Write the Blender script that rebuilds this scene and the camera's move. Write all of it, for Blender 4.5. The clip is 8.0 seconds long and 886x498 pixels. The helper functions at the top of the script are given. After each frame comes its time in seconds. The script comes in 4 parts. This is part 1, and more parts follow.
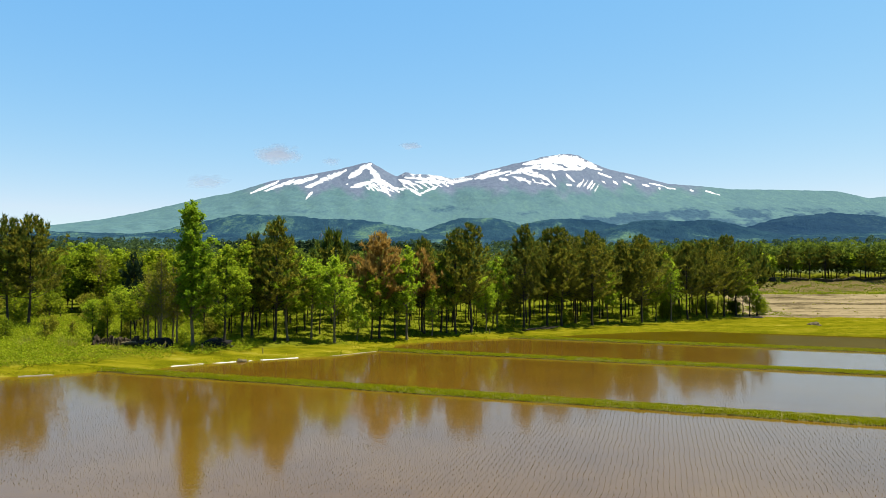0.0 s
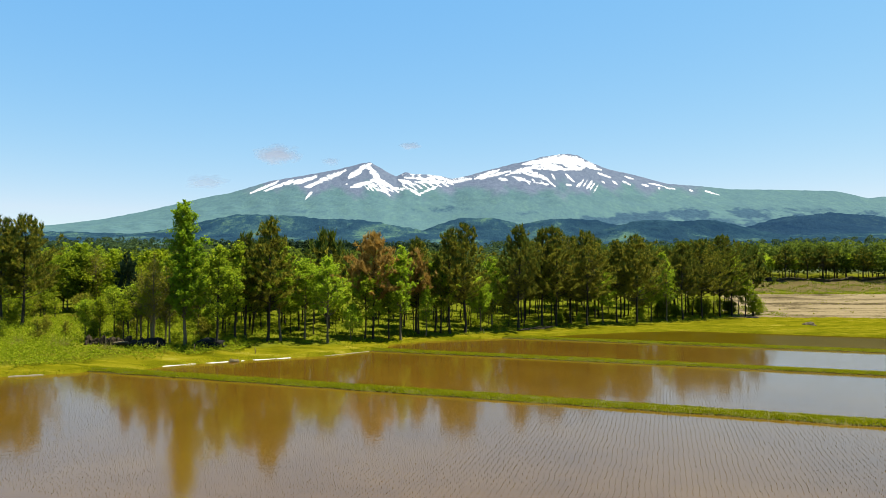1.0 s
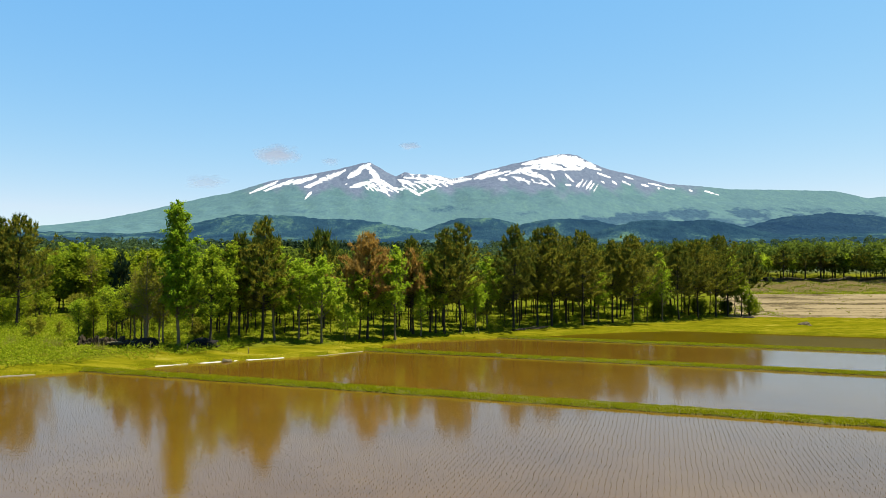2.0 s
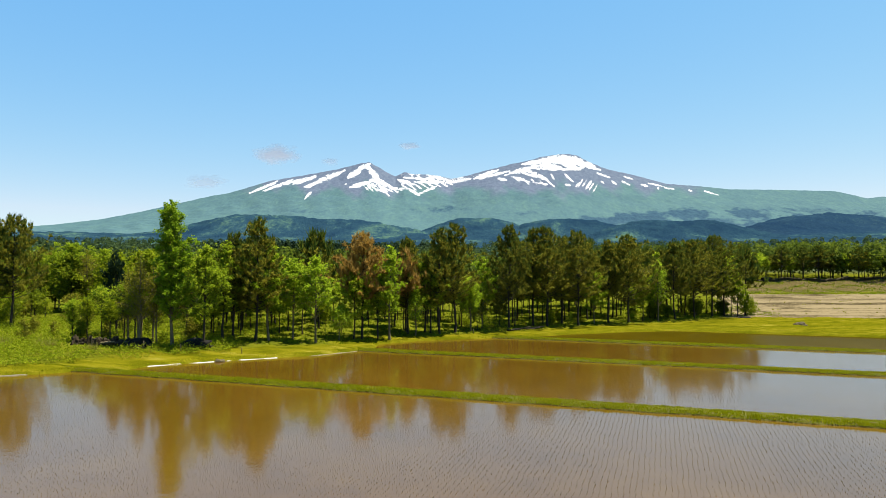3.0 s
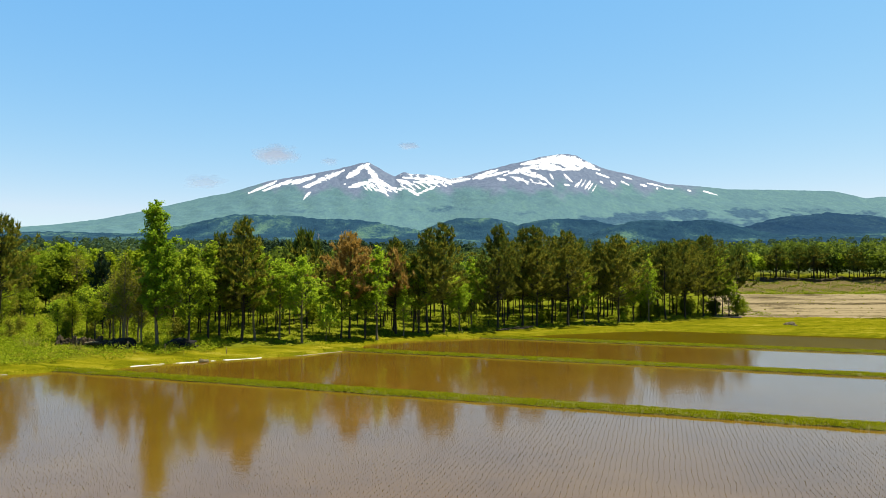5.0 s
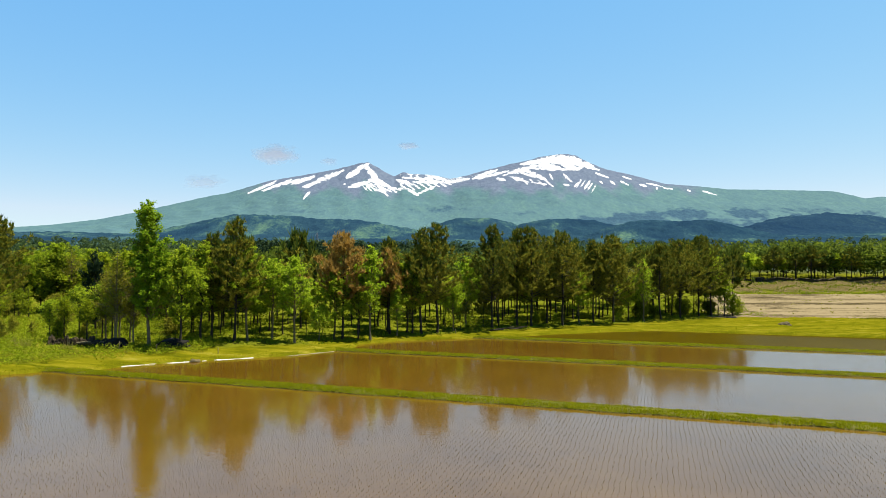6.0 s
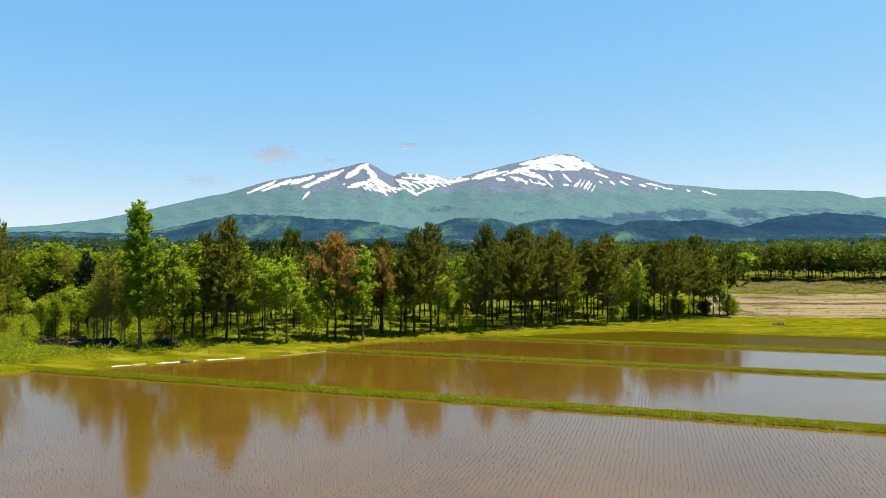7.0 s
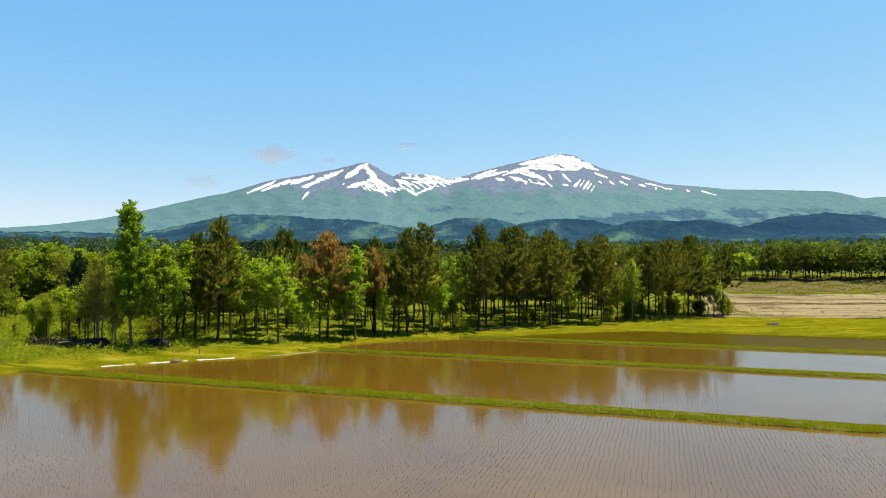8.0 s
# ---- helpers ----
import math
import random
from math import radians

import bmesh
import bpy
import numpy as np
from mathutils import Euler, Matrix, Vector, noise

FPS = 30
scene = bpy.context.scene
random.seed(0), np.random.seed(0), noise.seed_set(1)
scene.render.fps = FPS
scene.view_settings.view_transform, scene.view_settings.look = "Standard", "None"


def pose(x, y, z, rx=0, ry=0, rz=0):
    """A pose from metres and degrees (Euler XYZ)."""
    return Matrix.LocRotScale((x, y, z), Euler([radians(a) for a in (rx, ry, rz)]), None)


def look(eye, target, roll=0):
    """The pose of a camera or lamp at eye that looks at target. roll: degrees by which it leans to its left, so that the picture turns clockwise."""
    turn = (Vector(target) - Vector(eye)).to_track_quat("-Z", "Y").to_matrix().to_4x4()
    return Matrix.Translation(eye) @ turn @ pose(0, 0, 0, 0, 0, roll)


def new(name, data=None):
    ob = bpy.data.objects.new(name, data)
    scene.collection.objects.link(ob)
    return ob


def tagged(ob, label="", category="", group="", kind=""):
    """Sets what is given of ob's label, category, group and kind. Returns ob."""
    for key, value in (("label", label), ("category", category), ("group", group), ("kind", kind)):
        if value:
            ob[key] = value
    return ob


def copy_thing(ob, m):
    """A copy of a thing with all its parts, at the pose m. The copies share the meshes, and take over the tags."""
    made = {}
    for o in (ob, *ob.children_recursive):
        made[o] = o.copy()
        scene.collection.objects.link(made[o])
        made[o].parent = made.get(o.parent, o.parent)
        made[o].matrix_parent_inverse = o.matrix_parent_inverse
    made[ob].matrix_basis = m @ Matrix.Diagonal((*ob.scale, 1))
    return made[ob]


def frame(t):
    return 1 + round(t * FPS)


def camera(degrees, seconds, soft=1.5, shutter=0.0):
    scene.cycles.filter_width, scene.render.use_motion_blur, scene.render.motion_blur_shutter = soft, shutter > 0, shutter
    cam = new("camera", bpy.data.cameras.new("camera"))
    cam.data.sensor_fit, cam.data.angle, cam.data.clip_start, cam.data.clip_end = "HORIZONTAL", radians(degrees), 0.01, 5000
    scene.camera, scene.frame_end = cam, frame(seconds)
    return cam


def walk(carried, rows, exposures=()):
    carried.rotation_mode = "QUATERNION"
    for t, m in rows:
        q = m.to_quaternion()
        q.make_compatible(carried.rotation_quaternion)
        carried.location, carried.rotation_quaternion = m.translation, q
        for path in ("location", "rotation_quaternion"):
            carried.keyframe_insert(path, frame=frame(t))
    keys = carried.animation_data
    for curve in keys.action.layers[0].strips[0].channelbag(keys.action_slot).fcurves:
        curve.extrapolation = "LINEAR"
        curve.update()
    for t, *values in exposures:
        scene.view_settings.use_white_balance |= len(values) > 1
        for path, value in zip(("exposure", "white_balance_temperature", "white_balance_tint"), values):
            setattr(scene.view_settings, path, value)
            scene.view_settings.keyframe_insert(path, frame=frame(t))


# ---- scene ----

# ---------------- camera and its way ----------------
cam = camera(68.6, 8.0, soft=0.6)
METRES, EYE, TILT = 6.3, 9.3, 1.15
ROWS = [(0.0, 0.0), (0.5, 0.0606), (1.0, 0.1199), (1.5, 0.1747), (3.0, 0.3317), (3.5, 0.3885), (4.0, 0.4486),
        (4.5, 0.5121), (6.0, 0.7063), (6.5, 0.7751), (7.0, 0.8476), (7.5, 0.9238), (8.0, 0.9979)]
walk(cam, [(t, pose(METRES * x, 0, EYE, 90 + TILT, 0, -0.027 * t)) for t, x in ROWS], exposures=[(0.0, 1.54), (8.0, 1.54)])

# ---------------- world and sun ----------------
SUN_EL, SUN_AZ = radians(70), radians(72)
world = bpy.data.worlds.new("sky")
scene.world = world
world.use_nodes = True
nt = world.node_tree
sky = nt.nodes.new("ShaderNodeTexSky")
sky.sky_type, sky.sun_disc, sky.sun_elevation, sky.sun_rotation = "NISHITA", False, SUN_EL, SUN_AZ
sky.air_density, sky.dust_density, sky.ozone_density = 0.85, 0.0, 3.0
tint = nt.nodes.new("ShaderNodeMix")
tint.data_type, tint.blend_type = "RGBA", "MULTIPLY"
tint.inputs[0].default_value = 1.0
tint.inputs[7].default_value = (0.88, 1.0, 0.95, 1)
nt.links.new(sky.outputs[0], tint.inputs[6])
# haze evens out the sky towards the horizon
split, merge = nt.nodes.new("ShaderNodeSeparateColor"), nt.nodes.new("ShaderNodeCombineColor")
nt.links.new(tint.outputs[2], split.inputs[0])


def sky_math(op, a, b):
    m = nt.nodes.new("ShaderNodeMath")
    m.operation = op
    for socket, value in zip(m.inputs, (a, b)):
        if isinstance(value, float):
            socket.default_value = value
        else:
            nt.links.new(value, socket)
    return m.outputs[0]


evened = [sky_math("MULTIPLY", sky_math("POWER", sky_math("MULTIPLY", split.outputs[k], 0.175), power), gain / 0.175)
          for k, (power, gain) in enumerate(((1.0, 1.05), (0.5, 0.825), (0.12, 0.95)))]
evened[0] = sky_math("MINIMUM", evened[0], sky_math("MULTIPLY", evened[1], 0.80))
for k in range(3):
    nt.links.new(evened[k], merge.inputs[k])
nt.links.new(merge.outputs[0], nt.nodes["Background"].inputs[0])
nt.nodes["Background"].inputs[1].default_value = 0.060
sun = new("sun", bpy.data.lights.new("sun", "SUN"))
sun.data.energy, sun.data.angle, sun.data.color = 5.0, radians(0.5), (1.0, 0.91, 0.71)
sdir = Vector((math.sin(SUN_AZ) * math.cos(SUN_EL), math.cos(SUN_AZ) * math.cos(SUN_EL), math.sin(SUN_EL)))
sun.matrix_world = look(sdir * 300, (0, 0, 0))


# ---------------- materials ----------------
class Nodes:
    """A small writer of node trees."""

    def __init__(self, name):
        self.mat = bpy.data.materials.new(name)
        self.mat.use_nodes = True
        self.t = self.mat.node_tree
        self.out = self.t.nodes["Material Output"]
        self.bsdf = self.t.nodes["Principled BSDF"]

    def put(self, sock, value):
        if isinstance(value, bpy.types.NodeSocket):
            self.t.links.new(value, sock)
        elif isinstance(value, (tuple, list)) and len(value) == 3 and sock.type == "RGBA":
            sock.default_value = (*value, 1)
        else:
            sock.default_value = value

    def node(self, kind, **inputs):
        n = self.t.nodes.new(kind)
        for k, v in inputs.items():
            self.put(n.inputs[k.replace("_", " ")], v)
        return n

    def noise(self, scale, detail=4.0, rough=0.55, vector=None, distort=0.0):
        n = self.node("ShaderNodeTexNoise", Scale=scale, Detail=detail, Roughness=rough, Distortion=distort)
        self.put(n.inputs["Vector"], vector if vector else self.coords())
        return n.outputs["Fac"]

    def coords(self, scale=(1, 1, 1)):
        c = self.t.nodes.new("ShaderNodeNewGeometry").outputs["Position"]
        if scale == (1, 1, 1):
            return c
        return self.node("ShaderNodeMapping", Vector=c, Scale=scale).outputs[0]

    def ramp(self, fac, stops):
        r = self.t.nodes.new("ShaderNodeValToRGB")
        self.put(r.inputs[0], fac)
        while len(r.color_ramp.elements) < len(stops):
            r.color_ramp.elements.new(0.5)
        for e, (p, c) in zip(r.color_ramp.elements, stops):
            e.position = p
            e.color = (*c, 1) if isinstance(c, tuple) else (c, c, c, 1)
        return r.outputs[0]

    def mix(self, fac, a, b, blend="MIX"):
        m = self.t.nodes.new("ShaderNodeMix")
        m.data_type, m.blend_type = "RGBA", blend
        self.put(m.inputs[0], fac), self.put(m.inputs[6], a), self.put(m.inputs[7], b)
        return m.outputs[2]

    def calc(self, op, a, b=0.0):
        m = self.t.nodes.new("ShaderNodeMath")
        m.operation = op
        self.put(m.inputs[0], a), self.put(m.inputs[1], b)
        return m.outputs[0]

    def attribute(self, name):
        a = self.t.nodes.new("ShaderNodeAttribute")
        a.attribute_name = name
        return a

    def island(self):
        return self.t.nodes.new("ShaderNodeNewGeometry").outputs["Random Per Island"]

    def object_random(self):
        return self.t.nodes.new("ShaderNodeObjectInfo").outputs["Random"]

    def bump(self, height, strength=0.4, distance=0.05):
        return self.node("ShaderNodeBump", Strength=strength, Distance=distance, Height=height).outputs[0]

    def done(self, color, rough=0.8, normal=None, spec=0.3, leafy=0.0, leaf_tint=None):
        b = self.bsdf
        self.put(b.inputs["Base Color"], color)
        self.put(b.inputs["Roughness"], rough)
        self.put(b.inputs["Specular IOR Level"], spec)
        if normal:
            self.put(b.inputs["Normal"], normal)
        if leafy:
            tr = self.node("ShaderNodeBsdfTranslucent", Color=leaf_tint if leaf_tint else color)
            m = self.t.nodes.new("ShaderNodeMixShader")
            self.put(m.inputs[0], leafy), self.put(m.inputs[1], b.outputs[0]), self.put(m.inputs[2], tr.outputs[0])
            self.put(self.out.inputs[0], m.outputs[0])
        return self.mat


def leaf_material(name, dark, mid, light, leafy=0.45, spec=0.03):
    n = Nodes(name)
    c = n.ramp(n.island(), [(0.0, dark), (0.5, mid), (1.0, light)])
    c = n.mix(n.calc("MULTIPLY", n.object_random(), 0.35), c, n.mix(0.5, mid, dark))
    return n.done(c, 0.7, spec=spec, leafy=leafy)


def bark_material(name, a, b):
    n = Nodes(name)
    g = n.noise(3.0, 6, vector=n.coords((4, 4, 0.7)))
    return n.done(n.ramp(g, [(0.3, a), (0.7, b)]), 0.9, n.bump(g, 0.6, 0.03))


M_BRIGHT = leaf_material("fresh_leaf", (0.135, 0.216, 0.00865), (0.231, 0.332, 0.0144), (0.36, 0.442, 0.0288), 0.58)
M_GINKGO = leaf_material("spring_leaf", (0.0953, 0.177, 0.00726), (0.172, 0.272, 0.0109), (0.272, 0.372, 0.0227), 0.55)
M_GREEN = leaf_material("green_leaf", (0.108, 0.173, 0.00863), (0.215, 0.292, 0.013), (0.361, 0.42, 0.0238), 0.6)
M_OLIVE = leaf_material("olive_leaf", (0.0972, 0.1013, 0.0081), (0.162, 0.158, 0.01296), (0.2268, 0.2147, 0.0243), 0.5)
M_PINE = leaf_material("pine_needle", (0.083, 0.094, 0.010), (0.190, 0.188, 0.020), (0.335, 0.30, 0.038), 0.54)
M_PINE_DARK = leaf_material("dark_needle", (0.055, 0.069, 0.009), (0.132, 0.138, 0.017), (0.245, 0.228, 0.029), 0.54)
M_SHOOT = leaf_material("pine_shoot", (0.030, 0.050, 0.008), (0.060, 0.088, 0.012), (0.115, 0.142, 0.018), 0.35)
M_PINE_RED = leaf_material("withered_needle", (0.2025, 0.115, 0.0175), (0.324, 0.1985, 0.04082), (0.405, 0.2794, 0.09315), 0.5)
M_BUSH = leaf_material("bush_leaf", (0.0891, 0.126, 0.00405), (0.158, 0.203, 0.00567), (0.243, 0.279, 0.0121), 0.45)
M_THICKET = leaf_material("thicket_leaf", (0.049, 0.0757, 0.00356), (0.098, 0.134, 0.00535), (0.178, 0.209, 0.0107), 0.45)
M_WOODS = leaf_material("woodland_leaf", (0.039, 0.060, 0.008), (0.073, 0.105, 0.011), (0.125, 0.157, 0.018), 0.45)
# far leaves carry the distance haze in a darker, bluer colour
M_HAZY_WOODS = leaf_material("hazy_woodland_leaf", (0.01944, 0.03726, 0.0162), (0.03726, 0.0648, 0.0243), (0.06885, 0.1013, 0.03078), 0.4)
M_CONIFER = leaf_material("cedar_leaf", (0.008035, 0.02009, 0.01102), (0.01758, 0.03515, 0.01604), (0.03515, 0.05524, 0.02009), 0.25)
M_GRASS = leaf_material("grass_blade", (0.08262, 0.09315, 0.002066), (0.1377, 0.1409, 0.002754), (0.1993, 0.1895, 0.006885), 0.5)
M_DIKE = leaf_material("dike_grass", (0.122, 0.150, 0.0024), (0.215, 0.230, 0.0036), (0.325, 0.310, 0.010), 0.5)
M_REED = leaf_material("dry_reed", (0.162, 0.1539, 0.0243), (0.2349, 0.2147, 0.04455), (0.2916, 0.2633, 0.081), 0.5)
M_RICE = leaf_material("rice_seedling", (0.02916, 0.03726, 0.01458), (0.04212, 0.05346, 0.01944), (0.06075, 0.07614, 0.0243), 0.3)
M_BARK = bark_material("bark", (0.00972, 0.00729, 0.00405), (0.0324, 0.02511, 0.01539))
M_BARK_PALE = bark_material("pale_bark", (0.05346, 0.04212, 0.02106), (0.1377, 0.1094, 0.0567))


def water_material(name, low, mean, high, ior, rough, spec=0.5):
    n = Nodes(name)
    mud = n.noise(0.12, 5, 0.6)
    fine = n.noise(1.1, 4, 0.6)
    c = n.ramp(n.calc("ADD", n.calc("MULTIPLY", mud, 0.7), n.calc("MULTIPLY", fine, 0.3)),
               [(0.3, low), (0.5, mean), (0.7, high)])
    rip = n.noise(2.2, 3, 0.55, n.coords((0.9, 1.6, 0.301)))
    swell = n.noise(0.35, 2, 0.5)
    h = n.calc("ADD", rip, n.calc("MULTIPLY", swell, 0.8))
    b = n.bsdf
    n.put(b.inputs["IOR"], ior)
    return n.done(c, rough, n.bump(h, 0.06, 0.06), spec=spec)


def ground_material():
    n = Nodes("meadow_ground")
    z = n.attribute("zone").outputs["Color"]
    sep = n.node("ShaderNodeSeparateColor", Color=z)
    mid, fine = n.noise(0.8, 5), n.noise(9.0, 4)
    turned = n.node("ShaderNodeMapping", Vector=n.coords(), Rotation=(0, 0, radians(-33)), Scale=(0.114, 0.52, 0.52)).outputs[0]
    swath = n.noise(1.3, 5, 0.65, turned, 0.5)
    grass = n.ramp(n.calc("ADD", n.calc("MULTIPLY", swath, 0.65), n.calc("MULTIPLY", fine, 0.35)),
                   [(0.32, (0.02867, 0.0337, 0.001685)), (0.47, (0.06399, 0.06545, 0.002025)), (0.57, (0.1045, 0.09477, 0.004714)), (0.68, (0.1547, 0.1377, 0.02357))])
    floor = n.ramp(mid, [(0.3, (0.03645, 0.04455, 0.00405)), (0.6, (0.07695, 0.08505, 0.00567)), (0.8, (0.1053, 0.0972, 0.0162))])
    streak = n.calc("ADD", n.calc("MULTIPLY", n.noise(0.10, 6, 0.65, n.node("ShaderNodeMapping", Vector=n.coords(), Rotation=(0, 0, radians(24)), Scale=(0.30, 0.80, 0.52)).outputs[0], 1.6), 0.75), n.calc("MULTIPLY", n.noise(2.5, 4), 0.25))
    sand = n.ramp(streak, [(0.40, (0.034, 0.026, 0.014)), (0.47, (0.085, 0.068, 0.038)), (0.53, (0.142, 0.114, 0.067))])
    soil = n.ramp(n.noise(1.6, 6, 0.7), [(0.35, (0.02754, 0.02916, 0.00648)), (0.5, (0.06318, 0.0486, 0.01944)), (0.68, (0.1296, 0.09882, 0.05265))])
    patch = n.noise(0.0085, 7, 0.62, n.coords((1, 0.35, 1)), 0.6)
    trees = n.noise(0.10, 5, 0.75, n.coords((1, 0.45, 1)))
    # distance haze is put into these blue forest colours
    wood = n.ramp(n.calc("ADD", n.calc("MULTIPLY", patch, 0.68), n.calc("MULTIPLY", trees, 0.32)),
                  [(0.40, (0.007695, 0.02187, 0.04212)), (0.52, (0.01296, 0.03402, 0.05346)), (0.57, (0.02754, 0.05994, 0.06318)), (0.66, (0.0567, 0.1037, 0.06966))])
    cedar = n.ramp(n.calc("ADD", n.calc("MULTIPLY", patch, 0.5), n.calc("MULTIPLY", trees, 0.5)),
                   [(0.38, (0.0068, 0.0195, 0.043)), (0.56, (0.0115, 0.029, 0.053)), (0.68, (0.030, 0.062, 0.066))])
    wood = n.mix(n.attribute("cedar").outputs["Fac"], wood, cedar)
    c = n.mix(sep.outputs[0], floor, grass)
    edge = n.ramp(n.calc("ADD", sep.outputs[1], n.calc("MULTIPLY", n.calc("SUBTRACT", mid, 0.5), 0.7)), [(0.42, 0.0), (0.55, 1.0)])
    c = n.mix(edge, c, sand)
    c = n.mix(sep.outputs[2], c, soil)
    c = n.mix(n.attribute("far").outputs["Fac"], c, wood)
    h = n.calc("ADD", mid, n.calc("MULTIPLY", fine, 0.4))
    crowns = n.node("ShaderNodeBump", Strength=1.0, Distance=5.0, Height=n.calc("MULTIPLY", trees, n.attribute("far").outputs["Fac"]), Normal=n.bump(h, 0.8, 0.15))
    return n.done(c, 1.0, crowns.outputs[0], spec=0.0)


def mountain_material():
    n = Nodes("hazy_volcano_slope")
    a = n.attribute("cover")
    sep = n.node("ShaderNodeSeparateColor", Color=a.outputs["Color"])
    grain, mid = n.noise(0.05, 8, 0.75, n.coords((1, 0.30, 1))), n.noise(0.007, 6, 0.62, n.coords((1, 0.45, 1.2)), 0.8)
    # blue distance haze is mixed into the slope, forest and rock colours
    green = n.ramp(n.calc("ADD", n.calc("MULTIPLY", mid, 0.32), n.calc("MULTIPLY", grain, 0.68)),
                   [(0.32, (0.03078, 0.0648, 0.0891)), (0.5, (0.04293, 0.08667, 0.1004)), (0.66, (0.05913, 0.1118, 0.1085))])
    # dark serves for forest and for the painted cloud shadow
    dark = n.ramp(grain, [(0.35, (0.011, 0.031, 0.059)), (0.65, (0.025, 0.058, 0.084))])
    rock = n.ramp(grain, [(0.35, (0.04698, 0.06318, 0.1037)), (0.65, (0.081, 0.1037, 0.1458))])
    near = n.calc("MINIMUM", n.calc("MULTIPLY", sep.outputs[0], 6.0), 3.0)
    snow_edge = n.calc("ADD", sep.outputs[0], n.calc("MULTIPLY", n.calc("SUBTRACT", n.calc("ADD", n.calc("MULTIPLY", n.noise(0.05, 6, 0.7, n.coords((0.9, 0.12, 0.9)), 1.2), 0.5), n.calc("MULTIPLY", n.noise(0.022, 5, 0.65, n.coords((0.9, 0.12, 0.8)), 1.0), 0.5)), 0.5), near))
    snow = n.ramp(snow_edge, [(0.45, 0.0), (0.55, 1.0)])
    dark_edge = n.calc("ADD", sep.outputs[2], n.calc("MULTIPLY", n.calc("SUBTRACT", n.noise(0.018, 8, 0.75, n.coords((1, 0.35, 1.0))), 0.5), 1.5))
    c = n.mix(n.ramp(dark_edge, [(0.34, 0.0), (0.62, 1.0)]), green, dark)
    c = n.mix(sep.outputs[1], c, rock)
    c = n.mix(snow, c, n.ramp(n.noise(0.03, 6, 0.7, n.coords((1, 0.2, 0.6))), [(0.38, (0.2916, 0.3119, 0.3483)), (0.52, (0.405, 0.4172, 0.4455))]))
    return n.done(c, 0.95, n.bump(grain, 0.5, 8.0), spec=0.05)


def plain_material(name, a, b, scale=6.0, rough=0.8, bump=0.4):
    n = Nodes(name)
    g = n.noise(scale, 6, 0.65)
    return n.done(n.ramp(g, [(0.3, a), (0.7, b)]), rough, n.bump(g, bump, 0.03), spec=0.1)


M_WATER = water_material("paddy_water", (0.055, 0.0285, 0.0021), (0.070, 0.037, 0.0033), (0.084, 0.0465, 0.005), 1.64, 0.09)
# the last field mirrors little; dark tree reflections are put into its murky colour
M_DARK_WATER = water_material("dark_reflection_water", (0.02754, 0.02025, 0.000648), (0.03564, 0.02592, 0.000972), (0.04374, 0.03321, 0.001458), 1.03, 0.2, 0.15)
M_GROUND = ground_material()
M_MOUNTAIN = mountain_material()
M_MUD = plain_material("wet_mud", (0.03645, 0.03645, 0.00486), (0.0729, 0.06804, 0.008748))
M_CONCRETE = plain_material("dirty_concrete", (0.0972, 0.09315, 0.0729), (0.1944, 0.1823, 0.1539), 2.0)
M_STONE = plain_material("stone", (0.009, 0.0068, 0.004), (0.042, 0.031, 0.018), 3.0)
M_SLOPE_STONE = plain_material("tan_stone", (0.0729, 0.05508, 0.02835), (0.1944, 0.1458, 0.081), 3.0)
M_BLACK = plain_material("matt_black", (0.00486, 0.00486, 0.004374), (0.01069, 0.01021, 0.009234), 3.0, 0.9)


# ---------------- mesh helpers ----------------


def mesh_of(name, verts, faces, smooth=False):
    """A mesh from arrays: verts (n, 3), faces (m, k)."""
    verts, faces = np.asarray(verts, np.float32), np.asarray(faces, np.int32)
    me = bpy.data.meshes.new(name)
    m, k = faces.shape
    me.vertices.add(len(verts)), me.loops.add(m * k), me.polygons.add(m)
    me.vertices.foreach_set("co", verts.ravel())
    me.loops.foreach_set("vertex_index", faces.ravel())
    me.polygons.foreach_set("loop_start", np.arange(0, m * k, k, dtype=np.int32))
    if smooth:
        me.polygons.foreach_set("use_smooth", np.ones(m, bool))
    me.update()
    me.validate()
    return me


def part(name, me, material, parent=None, label=""):
    me.materials.clear()
    me.materials.append(material)
    ob = new(name, me)
    ob.parent = parent
    return tagged(ob, label)


def joined(blocks):
    """One (verts, faces) out of several."""
    vs, fs, n = [], [], 0
    for v, f in blocks:
        vs.append(v), fs.append(np.asarray(f) + n)
        n += len(v)
    return np.concatenate(vs), np.concatenate(fs)


def tube(path, radii, sides=6):
    """A tapered tube of quads along a path."""
    path, k = np.asarray(path, float), len(path)
    tang = np.gradient(path, axis=0)
    tang /= np.linalg.norm(tang, axis=1, keepdims=True) + 1e-9
    ref = np.where(np.abs(tang[:, 2:3]) > 0.9, np.array([[1.0, 0, 0]]), np.array([[0, 0, 1.0]]))
    tang[np.linalg.norm(tang, axis=1) < 0.5] = (0, 0.1, 0.99)
    a = np.cross(tang, ref)
    a /= np.linalg.norm(a, axis=1, keepdims=True) + 1e-9
    b = np.cross(tang, a)
    ang = np.arange(sides) * 2 * np.pi / sides
    r = np.asarray(radii, float)[:, None, None]
    v = path[:, None] + r * (np.cos(ang)[None, :, None] * a[:, None] + np.sin(ang)[None, :, None] * b[:, None])
    i, j = np.meshgrid(np.arange(k - 1), np.arange(sides), indexing="ij")
    j2 = (j + 1) % sides
    f = np.stack([i * sides + j, i * sides + j2, (i + 1) * sides + j2, (i + 1) * sides + j], -1).reshape(-1, 4)
    return v.reshape(-1, 3), f


